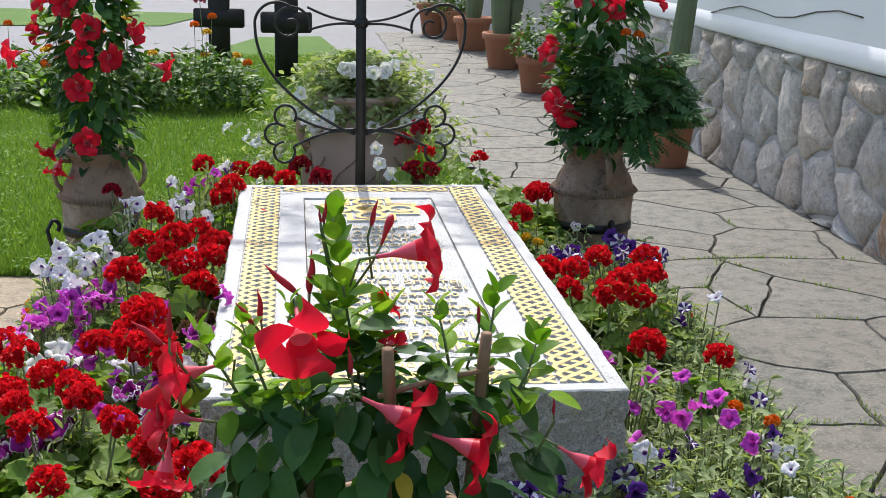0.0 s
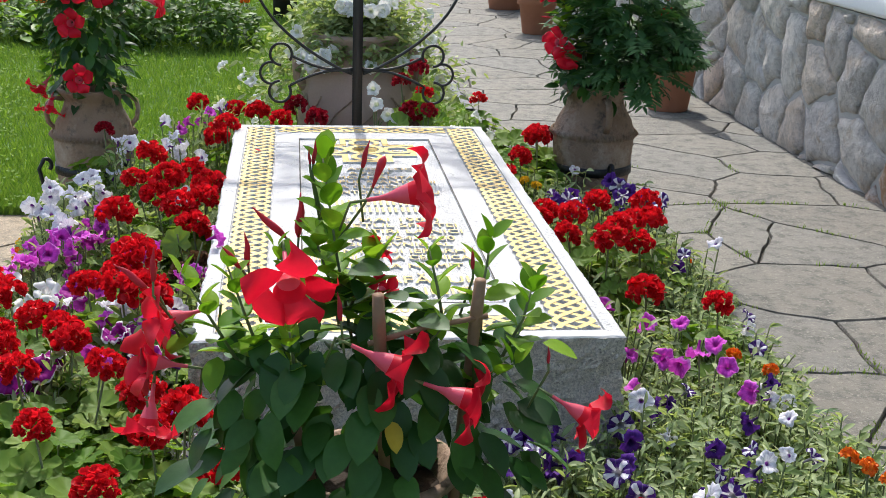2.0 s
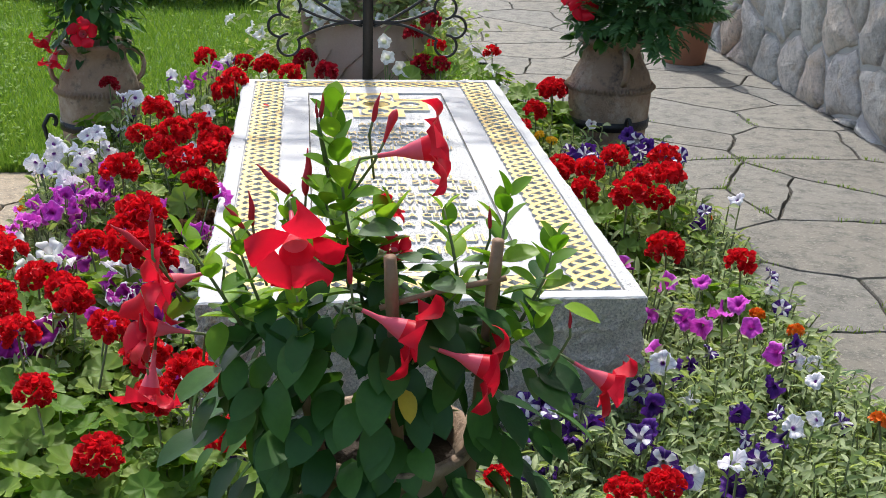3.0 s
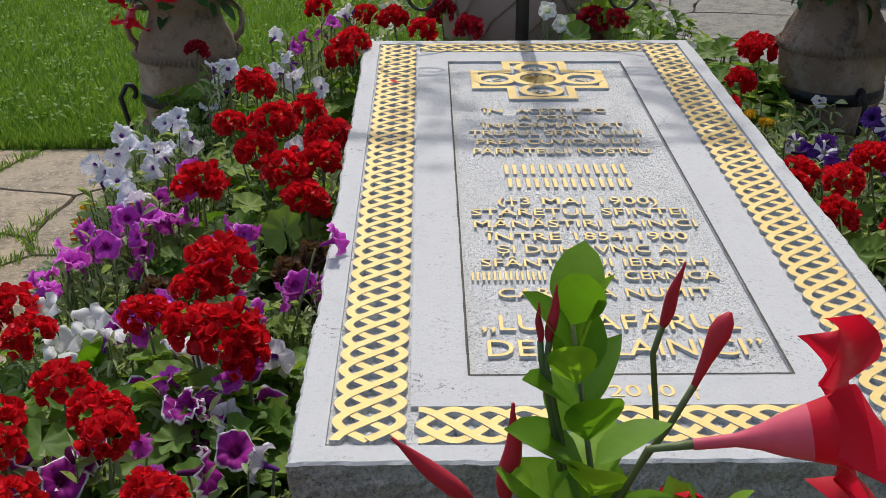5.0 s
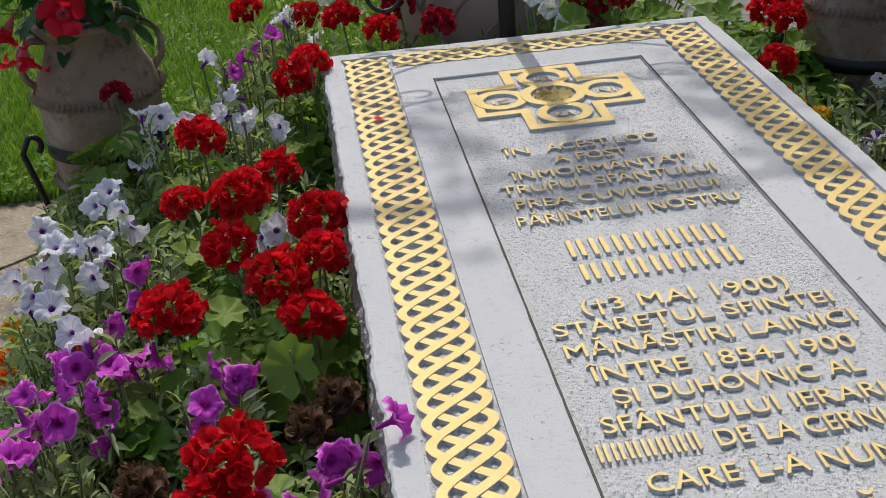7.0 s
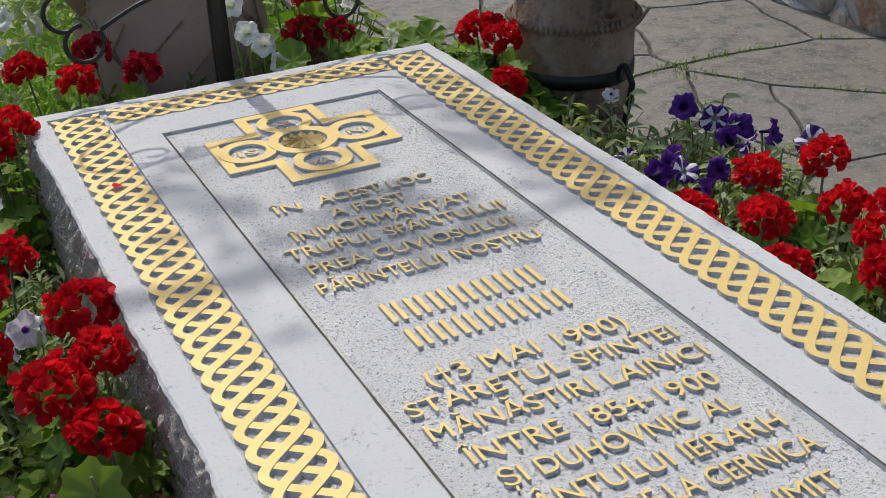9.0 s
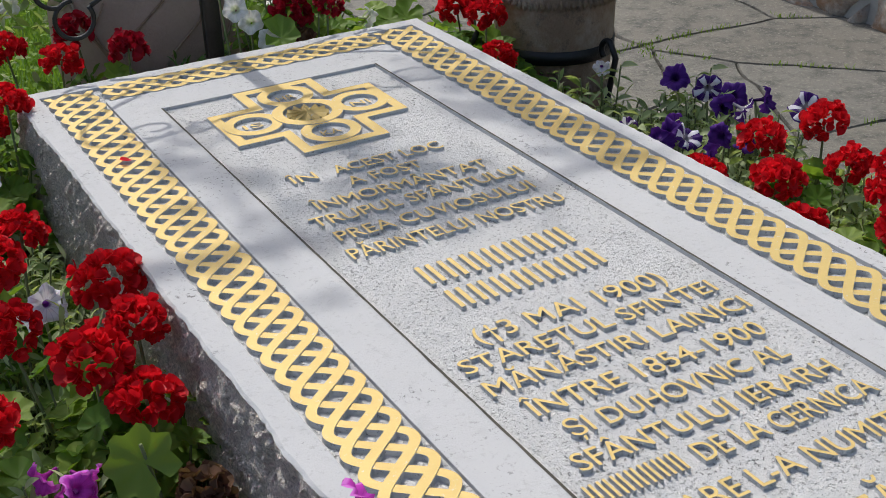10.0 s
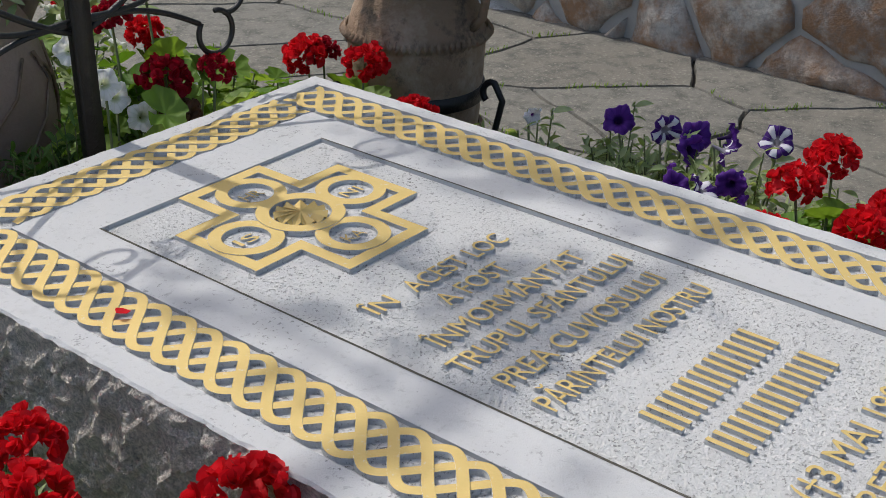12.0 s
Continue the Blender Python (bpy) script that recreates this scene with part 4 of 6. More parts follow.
# left bed, beside the slab
GER_LEFT = [(-0.525, 2.27, 0.44), (-0.57, 2.34, 0.38), (-0.79, 2.01, 0.38), (-0.62, 1.77, 0.38), (-0.81, 1.67, 0.37), (-0.70, 1.66, 0.38), (-0.72, 1.43, 0.38), (-0.63, 1.28, 0.38), (-0.55, 1.47, 0.40), (-0.55, 1.32, 0.40), (-0.81, 1.20, 0.38), (-0.58, 1.20, 0.34), (-0.70, 0.76, 0.38), (-1.08, 0.68, 0.33), (-0.71, 0.49, 0.38), (-0.64, 0.46, 0.38), (-0.69, 3.01, 0.38), (-0.52, 2.89, 0.38), (-0.32, 2.67, 0.38), (-0.42, 2.82, 0.38)]
GER_FRONT = [(-0.74, 0.70, 0.36), (-0.81, 0.58, 0.36), (-0.61, 0.43, 0.35), (-0.99, 0.50, 0.36), (-0.89, 0.33, 0.36), (-0.78, 0.17, 0.36), (-0.87, -0.00, 0.36), (-0.68, 0.01, 0.36), (-0.59, -0.13, 0.36), (-0.49, -0.23, 0.36), (-0.78, -0.29, 0.36), (-0.55, -0.33, 0.36), (-0.96, 0.22, 0.36), (-0.81, 0.24, 0.36), (-0.93, 0.14, 0.36), (-0.41, -0.44, 0.33), (-0.96, -0.11, 0.34), (-0.64, -0.44, 0.30)]
GER_RIGHT = [(0.63, 3.41, 0.38), (0.78, 2.68, 0.36), (0.52, 2.00, 0.35), (0.57, 1.37, 0.38), (0.75, 1.41, 0.40), (0.83, 1.25, 0.38), (0.92, 1.41, 0.40), (0.59, 1.12, 0.37), (0.54, 1.29, 0.38), (0.81, 1.06, 0.36), (0.91, 0.58, 0.33), (0.76, 0.78, 0.30), (0.63, 1.23, 0.41), (0.69, 0.98, 0.40), (0.86, 1.15, 0.41), (0.74, 1.07, 0.42), (0.74, 2.45, 0.40)]
GER_BACK = [(0.28, 2.43, 0.47), (0.22, 2.51, 0.45), (0.83, 2.67, 0.32), (-0.17, 2.61, 0.40), (-0.26, 2.76, 0.42), (0.28, 2.64, 0.50), (0.18, 2.61, 0.56), (0.25, 2.59, 0.62), (-0.99, 2.25, 0.42), (0.63, 2.21, 0.33)]
geraniums(GER_LEFT, "scarlet geranium in full bloom beside the slab", GER_HEADS, "geraniums in the bed", 0.92)
geraniums(GER_FRONT, "scarlet geranium with bright green scalloped leaves", GER_HEADS, "geraniums in the bed", 0.80)
geraniums([(x, y, z - 0.04) for x, y, z in GER_RIGHT], "scarlet geranium between the slab and the path", GER_HEADS, "geraniums in the bed", 0.82)
geraniums(GER_BACK, "dark red geranium at the foot of the iron cross", GER_DARK + GER_HEADS[:1], "geraniums in the bed", 0.82)
for x, y, z in ((-0.60, 1.02, 0.24), (-0.86, 0.92, 0.24), (-0.55, 1.06, 0.26), (0.22, 2.47, 0.38)):
    wilted = thing("geranium", (x, y, G + 0.03), "withered brown geranium bloom among the leaves", "geranium", "withered blooms")
    put_part("flower_head", GER_DRY, wilted, pose(0, 0, z - G - 0.03))
    part("stem", stalk(Vector((0, 0.02, 0)), Vector((0, 0, z - G - 0.03))), STEM, wilted)

WHITE_LEFT = [(-0.93, 2.17, 0.40), (-0.88, 2.12, 0.40), (-0.72, 2.19, 0.40), (-0.68, 2.06, 0.40), (-0.59, 2.76, 0.42), (-0.95, 1.75, 0.33), (-0.99, 1.89, 0.33), (-1.10, 1.72, 0.33), (-1.07, 1.54, 0.33), (-1.09, 1.43, 0.33), (-1.04, 1.38, 0.33), (-0.97, 1.56, 0.33), (-0.97, 1.25, 0.33), (-0.63, 1.56, 0.34), (-0.78, 2.51, 0.40), (-0.91, 2.11, 0.33), (-1.03, 1.63, 0.33), (-1.01, 1.79, 0.34), (-1.06, 1.48, 0.35), (-0.75, 2.11, 0.39)]
MAGENTA_LEFT = [(-0.93, 1.21, 0.30), (-0.98, 1.20, 0.30), (-0.88, 1.22, 0.30), (-0.94, 1.10, 0.30), (-0.75, 1.15, 0.30), (-0.71, 1.10, 0.30), (-0.76, 1.04, 0.30), (-1.08, 1.04, 0.30), (-1.08, 0.90, 0.30), (-0.82, 0.77, 0.30), (-0.68, 0.76, 0.30), (-0.57, 0.84, 0.30), (-0.59, 0.78, 0.30), (-0.55, 0.85, 0.30), (-0.93, 1.33, 0.30), (-1.06, 1.14, 0.30), (-0.90, 1.54, 0.30), (-0.61, 2.61, 0.42), (-0.70, 2.48, 0.40), (-1.05, 0.97, 0.30), (-0.99, 1.04, 0.30), (-1.05, 0.83, 0.30), (-0.80, 0.71, 0.30), (-0.99, 1.13, 0.31), (-0.91, 1.15, 0.32), (-1.01, 1.23, 0.30)]
RIM_LEFT = [(-0.67, 0.36, 0.30), (-0.58, 0.52, 0.30), (-0.83, 0.24, 0.30), (-0.93, 0.16, 0.30), (-0.85, 0.15, 0.30), (-0.71, 0.36, 0.30), (-0.64, 0.17, 0.30), (-0.62, 0.50, 0.30), (-0.76, 0.59, 0.30), (-0.87, 0.71, 0.30), (-0.61, 0.26, 0.28), (-0.56, -0.04, 0.25), (-0.46, -0.11, 0.22)]
petunias(WHITE_LEFT, "white petunia with violet throats in the bed", [PET_WHITE], "petunias in the bed", 0.9, 1.0, 0.9)
petunias(MAGENTA_LEFT, "bright magenta petunia in the bed", [PET_MAGENTA], "petunias in the bed", 0.82, 1.0, 1.0)
petunias(RIM_LEFT, "purple petunia with white rims in the bed", [PET_RIM, PET_RIM, PET_WHITE], "petunias in the bed", 1.0, 1.0, 1.0)
more_rims = [(x + RNG.uniform(-0.09, 0.09), y + RNG.uniform(-0.09, 0.09), z + RNG.uniform(-0.03, 0.04)) for x, y, z in RIM_LEFT]
petunias(more_rims, "white-rimmed purple petunia between the geraniums", [PET_RIM, PET_RIM, PET_WHITE, PET_MAGENTA], "petunias in the bed", 0.85, 1.0, 0.4)

# right bed, along the path
STAR_RIGHT = [(0.70, 0.15, 0.22), (0.81, -0.22, 0.22), (0.87, -0.23, 0.22), (0.89, -0.02, 0.22), (0.66, -0.18, 0.22), (0.78, -0.05, 0.22), (0.63, -0.29, 0.22), (0.93, 0.19, 0.22), (0.89, 0.08, 0.22), (0.74, -0.18, 0.22), (1.04, 0.67, 0.22), (1.00, 0.56, 0.22), (0.97, 0.41, 0.22), (1.08, 1.13, 0.30), (0.94, 1.01, 0.30), (0.67, 1.75, 0.30), (0.81, 2.03, 0.32), (0.59, -0.07, 0.20)]
MAGENTA_RIGHT = [(0.82, 0.22, 0.25), (0.82, 0.06, 0.25), (0.55, 0.08, 0.25), (0.59, 0.32, 0.25), (0.69, 0.53, 0.25), (0.79, 0.54, 0.25), (0.67, 0.28, 0.25), (0.69, 0.23, 0.25), (0.84, 0.38, 0.25), (0.53, 0.39, 0.35), (0.77, 0.31, 0.25)]
VIOLET_RIGHT = [(0.44, -0.25, 0.22), (0.48, -0.14, 0.22), (0.58, 0.03, 0.22), (0.48, -0.05, 0.22), (0.70, -0.30, 0.22), (0.24, -0.11, 0.22), (0.31, -0.09, 0.22), (0.33, -0.22, 0.22), (0.21, -0.11, 0.22), (0.26, -0.15, 0.22), (0.41, -0.28, 0.22), (0.91, 1.88, 0.32), (0.92, 1.77, 0.32), (0.99, 1.65, 0.32), (1.02, 1.57, 0.32), (0.72, 1.65, 0.32), (0.68, 1.47, 0.32), (0.76, 1.54, 0.32), (0.68, 1.62, 0.32), (0.90, 1.62, 0.32), (0.69, 1.56, 0.33), (0.94, 1.71, 0.32), (0.28, -0.19, 0.20)]
petunias(STAR_RIGHT, "violet petunia with white stars beside the path", [PET_STAR, PET_STAR, PET_VIOLET, PET_WHITE], "petunias in the bed", 0.72, 1.2, 0.5)
petunias(MAGENTA_RIGHT, "bright magenta petunia beside the path", [PET_MAGENTA], "petunias in the bed", 0.9, 1.2, 0.1)
petunias(VIOLET_RIGHT, "deep violet petunia beside the path", [PET_VIOLET, PET_VIOLET, PET_STAR], "petunias in the bed", 0.9, 1.1, 0.3)
FRONT_LOW = [(-0.42, -0.30, 0.18), (-0.35, -0.22, 0.16), (-0.25, -0.30, 0.17), (-0.30, -0.42, 0.2), (0.05, -0.30, 0.18), (0.15, -0.35, 0.2), (-0.48, -0.12, 0.2), (0.56, -0.42, 0.24), (0.45, -0.45, 0.22), (0.62, -0.40, 0.22), (0.52, -0.05, 0.28)]
petunias(FRONT_LOW, "violet and white petunia at the foot of the slab", [PET_VIOLET, PET_WHITE, PET_STAR], "petunias in the bed", 0.9, 1.0, 0.5)
geraniums([(0.10, -0.42, 0.22), (0.02, -0.50, 0.20), (0.40, -0.52, 0.25), (0.33, -0.50, 0.22)], "small red geranium at the foot of the slab", GER_HEADS, "geraniums in the bed", 0.6)
# leafy petunias with few blooms fill the right bed
FILL = [(RNG.uniform(0.58, 1.02), RNG.uniform(-0.55, 1.05)) for k in range(64)] + [(RNG.uniform(0.60, 1.05), RNG.uniform(1.0, 2.15)) for k in range(34)] + [(RNG.uniform(-0.45, 0.60), RNG.uniform(-0.50, -0.12)) for k in range(34)]
for x, y in FILL:
    plant = thing("petunia", (x, y, G + 0.03), "leafy grey-green petunia between the blooms", "petunia", "leafy petunias")
    put_part("foliage", RNG.choice(PET_FOL), plant, Matrix.Rotation(RNG.uniform(0, 6.28), 4, "Z") @ Matrix.Diagonal((1.1, 1.1, RNG.uniform(1.1, 1.6) if y < 1.0 else RNG.uniform(1.4, 1.9), 1)))
for k in range(125):
    x, y = RNG.uniform(-1.12, -0.58), RNG.uniform(0.4, 2.5)
    plant = thing("petunia", (x, y, G + 0.03), "leafy grey-green petunia between the blooms", "petunia", "leafy petunias")
    put_part("foliage", RNG.choice(PET_FOL), plant, Matrix.Rotation(RNG.uniform(0, 6.28), 4, "Z") @ Matrix.Diagonal((1.05, 1.05, RNG.uniform(1.1, 1.75), 1)))
LEAFY = [(RNG.uniform(-1.1, -0.5), RNG.uniform(-0.7, 0.6), RNG.uniform(0.95, 1.4)) for k in range(46)] + [(RNG.uniform(0.50, 0.80), RNG.uniform(2.45, 3.1), RNG.uniform(1.0, 1.5)) for k in range(9)]
for x, y, k in LEAFY + list(((-1.0, -0.35, 0.9), (-0.85, -0.5, 0.85), (-0.65, -0.6, 0.8), (-0.95, 0.0, 0.85), (-0.75, -0.15, 0.9), (-1.0, 0.3, 0.8), (0.62, 2.75, 1.0), (0.55, 3.05, 1.1), (0.70, 2.95, 1.0), (0.60, 2.40, 0.9), (0.64, 2.10, 0.95), (0.66, 1.85, 0.8), (0.45, 2.65, 1.1), (0.12, 2.58, 1.0), (0.62, 0.92, 0.8), (-0.58, 2.1, 0.9), (-0.62, 0.95, 0.8), (-0.56, 1.5, 0.8), (-0.3, 2.6, 0.8))):
    plant = thing("geranium", (x, y, G + 0.03), "bright green geranium leaves without blooms", "geranium", "leafy geraniums")
    put_part("foliage", RNG.choice(GER_FOL), plant, Matrix.Rotation(RNG.uniform(0, 6.28), 4, "Z") @ Matrix.Diagonal((1.2, 1.2, k, 1)))
# the deep shade behind the slab is put into these plants' leaf colour
for k in range(26):
    plant = thing("petunia", (RNG.uniform(-0.48, 0.52), RNG.uniform(2.50, 2.80), G + 0.03), "leafy petunia, darkened for shade, at the foot of the iron cross", "petunia", "leafy petunias")
    put_part("foliage", SHADED_FOL[k % 2], plant, Matrix.Rotation(RNG.uniform(0, 6.28), 4, "Z") @ Matrix.Diagonal((0.85, 0.85, RNG.uniform(1.6, 2.3), 1)))
big_leaf = thing("geranium", (-0.60, 1.10, G + 0.03), "large fresh green geranium leaf leaning on the slab", "geranium")
put_part("leaf", (lambda s: (s.add(*ROUND, Matrix.Identity(4)), s.mesh(GERANIUM_LEAF))[1])(Soup()), big_leaf, aim((-0.02, 0, 0.40), (-0.45, -0.75, 0.5), 0.9, 0.050))
part("stem", stalk(Vector((0.03, 0.02, 0)), Vector((-0.02, 0, 0.43))), STEM, big_leaf)


# ---- climbers, marigolds, urn planting ----
def add_leaf_cloud(s, leaf, rng, count, place, size, tilt=(-0.9, 0.5), slot=0, out=None):
    for k in range(count):
        p = place(rng)
        d = out(p) if out else rand_dir(rng)
        s.add(*leaf, leaf_pose(p, d, rng.uniform(*tilt), rng.uniform(*size), rng, 0.6), None, slot)


def climber(at, height, radius, dark, seed, label, flowers, buds, shoots, canes=(), flat=1.0, size=(0.048, 0.078), bloom=1.05):
    """A mandevilla on canes: dark glossy leaves, light young tips, red trumpets and pointed buds."""
    rng = random.Random(seed)
    plant = thing("mandevilla", at, label, "mandevilla", "flowering climbers in clay pots")
    s = Soup()

    def body(r):
        z = r.uniform(0.0, 1.0) ** 0.85
        a = r.uniform(0, 6.28)
        rr = radius * (0.55 + 0.45 * math.sin(math.pi * (0.15 + 0.75 * z))) * math.sqrt(r.uniform(0.15, 1))
        return Vector((rr * math.cos(a), rr * math.sin(a) * flat, z * height))
    add_leaf_cloud(s, OVAL, rng, dark, body, size, (-1.2, 0.1), 0, lambda p: p)
    put_part("old_leaves", s.mesh(MANDEVILLA_DARK), plant, None, "dark glossy leaves")
    young = Soup()
    for x, y, z, n in shoots:
        n = int(n * 1.9)
        for k in range(n):
            u = k / max(1, n - 1)
            p = Vector((x, y, z)) + Vector((rng.uniform(-.015, .015), rng.uniform(-.015, .015), -0.135 * u))
            a = k * 2.4 + rng.uniform(-0.4, 0.4)
            d = Vector((math.cos(a), math.sin(a), 0))
            young.add(*OVAL, leaf_pose(p, d, rng.uniform(0.45, 1.2) * (1 - 0.6 * u), rng.uniform(0.060, 0.082) * (0.72 + 0.45 * u), rng, 0.5))
        stem_foot = Vector((x * 0.45, y * 0.45, max(0.0, z - 0.35)))
        part("shoot", tube([stem_foot, stem_foot.lerp(Vector((x, y, z)), 0.6) + Vector((0.01, 0, 0.03)), (x, y, z)], 0.0022, 6), STEM, plant)
    put_part("young_leaves", young.mesh(MANDEVILLA_YOUNG), plant, None, "bright green young leaves")
    for x, y, z, dx, dy, dz, k in flowers:
        d = Vector((dx, dy, dz)).normalized()
        put_part("flower", TRUMPETS[k % 5], plant, aim(Vector((x, y, z)) - d * 0.06, d, k * 1.3, bloom), "red trumpet flower with a pink tube")
        tail = Vector((x, y, z)) - d * 0.06
        part("flower_stem", tube([tail, tail - d * 0.03 - Vector((0, 0, 0.02)), tail.lerp(Vector((tail.x * 0.4, tail.y * 0.4, tail.z - 0.10)), 0.8)], 0.002, 5), STEM, plant)
    for x, y, z, dx, dy, dz in buds:
        put_part("bud", BUD, plant, aim((x, y, z), (dx, dy, dz), rng.uniform(0, 6), rng.uniform(0.9, 1.2)), "pointed dark red bud")
        p = Vector((x, y, z))
        part("bud_stem", tube([p, p - Vector((dx, dy, dz)).normalized() * 0.03, Vector((p.x * 0.82, p.y * 0.82, p.z - 0.075))], 0.002, 5), STEM, plant)
    for (x0, y0, z0), (x1, y1, z1) in canes:
        part("cane", tube([(x0, y0, z0), ((x0 + x1) / 2, (y0 + y1) / 2, (z0 + z1) / 2), (x1, y1, z1)], [0.0085, 0.0078, 0.007], 8), BAMBOO, plant)
    return plant


# the climber at the foot of the slab
FX, FY, FZ = -0.14, -0.80, 0.44
BROAD = oval_leaf(0.60, 0.10, 0.22, 0.62)
YOUNG = oval_leaf(0.66, 0.16, 0.14, 0.62)


def paired_shoot(soup, rng, foot, tip, pairs, small, large, plant):
    """A shoot with crossed pairs of leaves, spread below and upright at the tip."""
    a, b = Vector(foot), Vector(tip)
    bend = Vector((rng.uniform(-0.012, 0.012), rng.uniform(-0.01, 0.01), 0))
    for k in range(pairs):
        u = k / max(1, pairs - 1)
        p = a.lerp(b, 0.12 + 0.88 * u) + bend * math.sin(math.pi * u)
        turn = (k % 2) * math.pi / 2 + rng.uniform(-0.35, 0.35)
        for side in (0, math.pi):
            ang = turn + side + rng.uniform(-0.2, 0.2)
            d = Vector((math.cos(ang), math.sin(ang), 0))
            tilt = 0.25 + 0.90 * u + rng.uniform(-0.3, 0.3)
            soup.add(*YOUNG, leaf_pose(p + d * 0.003, d, tilt, (large + (small - large) * u ** 1.4) * rng.uniform(0.85, 1.12), rng, 0.35))
    part("shoot", tube([a, a.lerp(b, 0.5) + bend, b], [0.0030, 0.0025, 0.0015], 6), STEM, plant)


near = thing("mandevilla", (FX, FY, FZ), "red-flowering mandevilla with glossy leaves on canes", "mandevilla", "flowering climbers in clay pots")
rng = random.Random(3)
old = Soup()
for k in range(250):
    a, z = rng.uniform(0, 2 * math.pi), rng.uniform(-0.02, 1.0)
    ring = 0.27 * (0.62 + 0.38 * math.sin(math.pi * min(1, 0.25 + 0.55 * z))) * math.sqrt(rng.uniform(0.2, 1))
    p = Vector((-0.01 + ring * math.cos(a), -0.03 + 0.42 * ring * math.sin(a), 0.325 * z - 0.25 * max(0, abs(ring * math.cos(a)) - 0.12) * z))
    out = Vector((math.cos(a), 0.9 * math.sin(a) - 0.35, 0))
    old.add(*BROAD, leaf_pose(p, out, rng.uniform(-1.25, -0.1), rng.uniform(0.055, 0.090), rng, 0.5))
for k in range(95):
    x = rng.uniform(-0.15, 0.09) if k < 60 else rng.uniform(-0.30, 0.24)
    top = 0.455 - 0.9 * abs(x + 0.03) if k < 60 else 0.34
    a = rng.uniform(0, 2 * math.pi)
    old.add(*BROAD, leaf_pose(Vector((x, rng.uniform(-0.09, 0.04), rng.uniform(0.24, max(0.26, top)))), (math.cos(a), math.sin(a) - 0.4, 0), rng.uniform(-0.9, 0.5), rng.uniform(0.042, 0.068), rng, 0.6))
put_part("old_leaves", old.mesh(MANDEVILLA_DARK), near, None, "dark glossy leaves")
fresh = Soup()
for foot, tip, pairs, small, large in (
        ((-0.036, -0.02, 0.28), (-0.085, 0.01, 0.580), 15, 0.044, 0.072), ((-0.05, -0.02, 0.34), (0.006, 0.01, 0.430), 6, 0.040, 0.070), ((-0.06, -0.03, 0.33), (-0.10, 0.0, 0.470), 6, 0.034, 0.056),
        ((-0.09, -0.03, 0.34), (-0.155, -0.03, 0.455), 4, 0.030, 0.046), ((0.10, -0.03, 0.33), (0.078, 0.0, 0.440), 4, 0.032, 0.048), ((0.155, -0.05, 0.30), (0.180, 0.04, 0.445), 6, 0.040, 0.060),
        ((0.19, -0.05, 0.28), (0.240, -0.02, 0.395), 6, 0.036, 0.062), ((-0.17, -0.06, 0.27), (-0.225, -0.05, 0.430), 7, 0.032, 0.056), ((-0.21, -0.06, 0.28), (-0.290, -0.07, 0.425), 6, 0.032, 0.058),
        ((0.03, -0.05, 0.25), (0.095, -0.08, 0.345), 4, 0.036, 0.056), ((-0.10, -0.08, 0.24), (-0.135, -0.10, 0.345), 4, 0.036, 0.060), ((0.12, -0.06, 0.20), (0.20, -0.10, 0.290), 4, 0.040, 0.062)):
    paired_shoot(fresh, rng, foot, tip, pairs + 1, small * 1.05, large * 1.0, near)
for x, y, z, dx, dy, tilt, size in ((0.070, -0.01, 0.372, -0.9, -0.3, 0.15, 0.064), (0.105, -0.01, 0.362, 0.9, -0.2, 0.2, 0.060), (0.085, -0.02, 0.345, 0.2, -0.9, -0.5, 0.05), (-0.27, -0.06, 0.330, -0.8, -0.4, -0.3, 0.062), (0.255, -0.04, 0.30, 0.8, -0.2, -0.2, 0.060), (-0.24, -0.08, 0.30, -0.3, -0.9, -0.6, 0.058)):
    fresh.add(*BROAD, leaf_pose(Vector((x, y, z)), (dx, dy, 0), tilt, size, rng, 0.3))
put_part("young_leaves", fresh.mesh(MANDEVILLA_YOUNG), near, None, "bright green young leaves")
yellow = Soup()
yellow.add(*BROAD, leaf_pose(Vector((0.012, -0.13, 0.215)), (0.4, -0.9, 0), -0.8, 0.05, rng, 0.2))
put_part("withered_leaf", yellow.mesh(leaf_material("yellowed leaf", (0.62, 0.42, 0.03), (0.70, 0.50, 0.06), 0.6, 0.3)), near, None, "yellowed leaf")
for tail, mouth, k, size in (((-0.021, -0.04, 0.529), (0.072, -0.05, 0.546), 0, 1.15), ((-0.142, -0.045, 0.450), (-0.136, -0.105, 0.425), 1, 1.22), ((-0.047, -0.15, 0.343), (0.045, -0.165, 0.300), 2, 1.12),
                             ((0.059, -0.15, 0.282), (0.128, -0.17, 0.262), 3, 1.10), ((0.262, -0.10, 0.236), (0.315, -0.11, 0.205), 4, 0.92), ((-0.26, -0.04, 0.36), (-0.310, -0.06, 0.352), 0, 0.95),
                             ((-0.285, -0.08, 0.285), (-0.325, -0.10, 0.300), 1, 1.0), ((-0.335, -0.07, 0.255), (-0.347, -0.10, 0.175), 3, 0.95), ((-0.02, 0.01, 0.410), (0.012, 0.04, 0.440), 2, 0.50), ((0.0, 0.01, 0.36), (0.012, -0.02, 0.392), 4, 0.45)):
    tail, d = Vector(tail), (Vector(mouth) - Vector(tail)).normalized()
    put_part("flower", TRUMPETS[k], near, aim(tail, d, k * 1.3, size), "red trumpet flower with a pink tube")
    part("flower_stem", tube([tail + d * 0.003, tail - d * 0.025, tail - d * 0.03 + Vector((-0.01, 0.01, -0.045))], [0.0028, 0.0022, 0.002], 6), STEM, near)
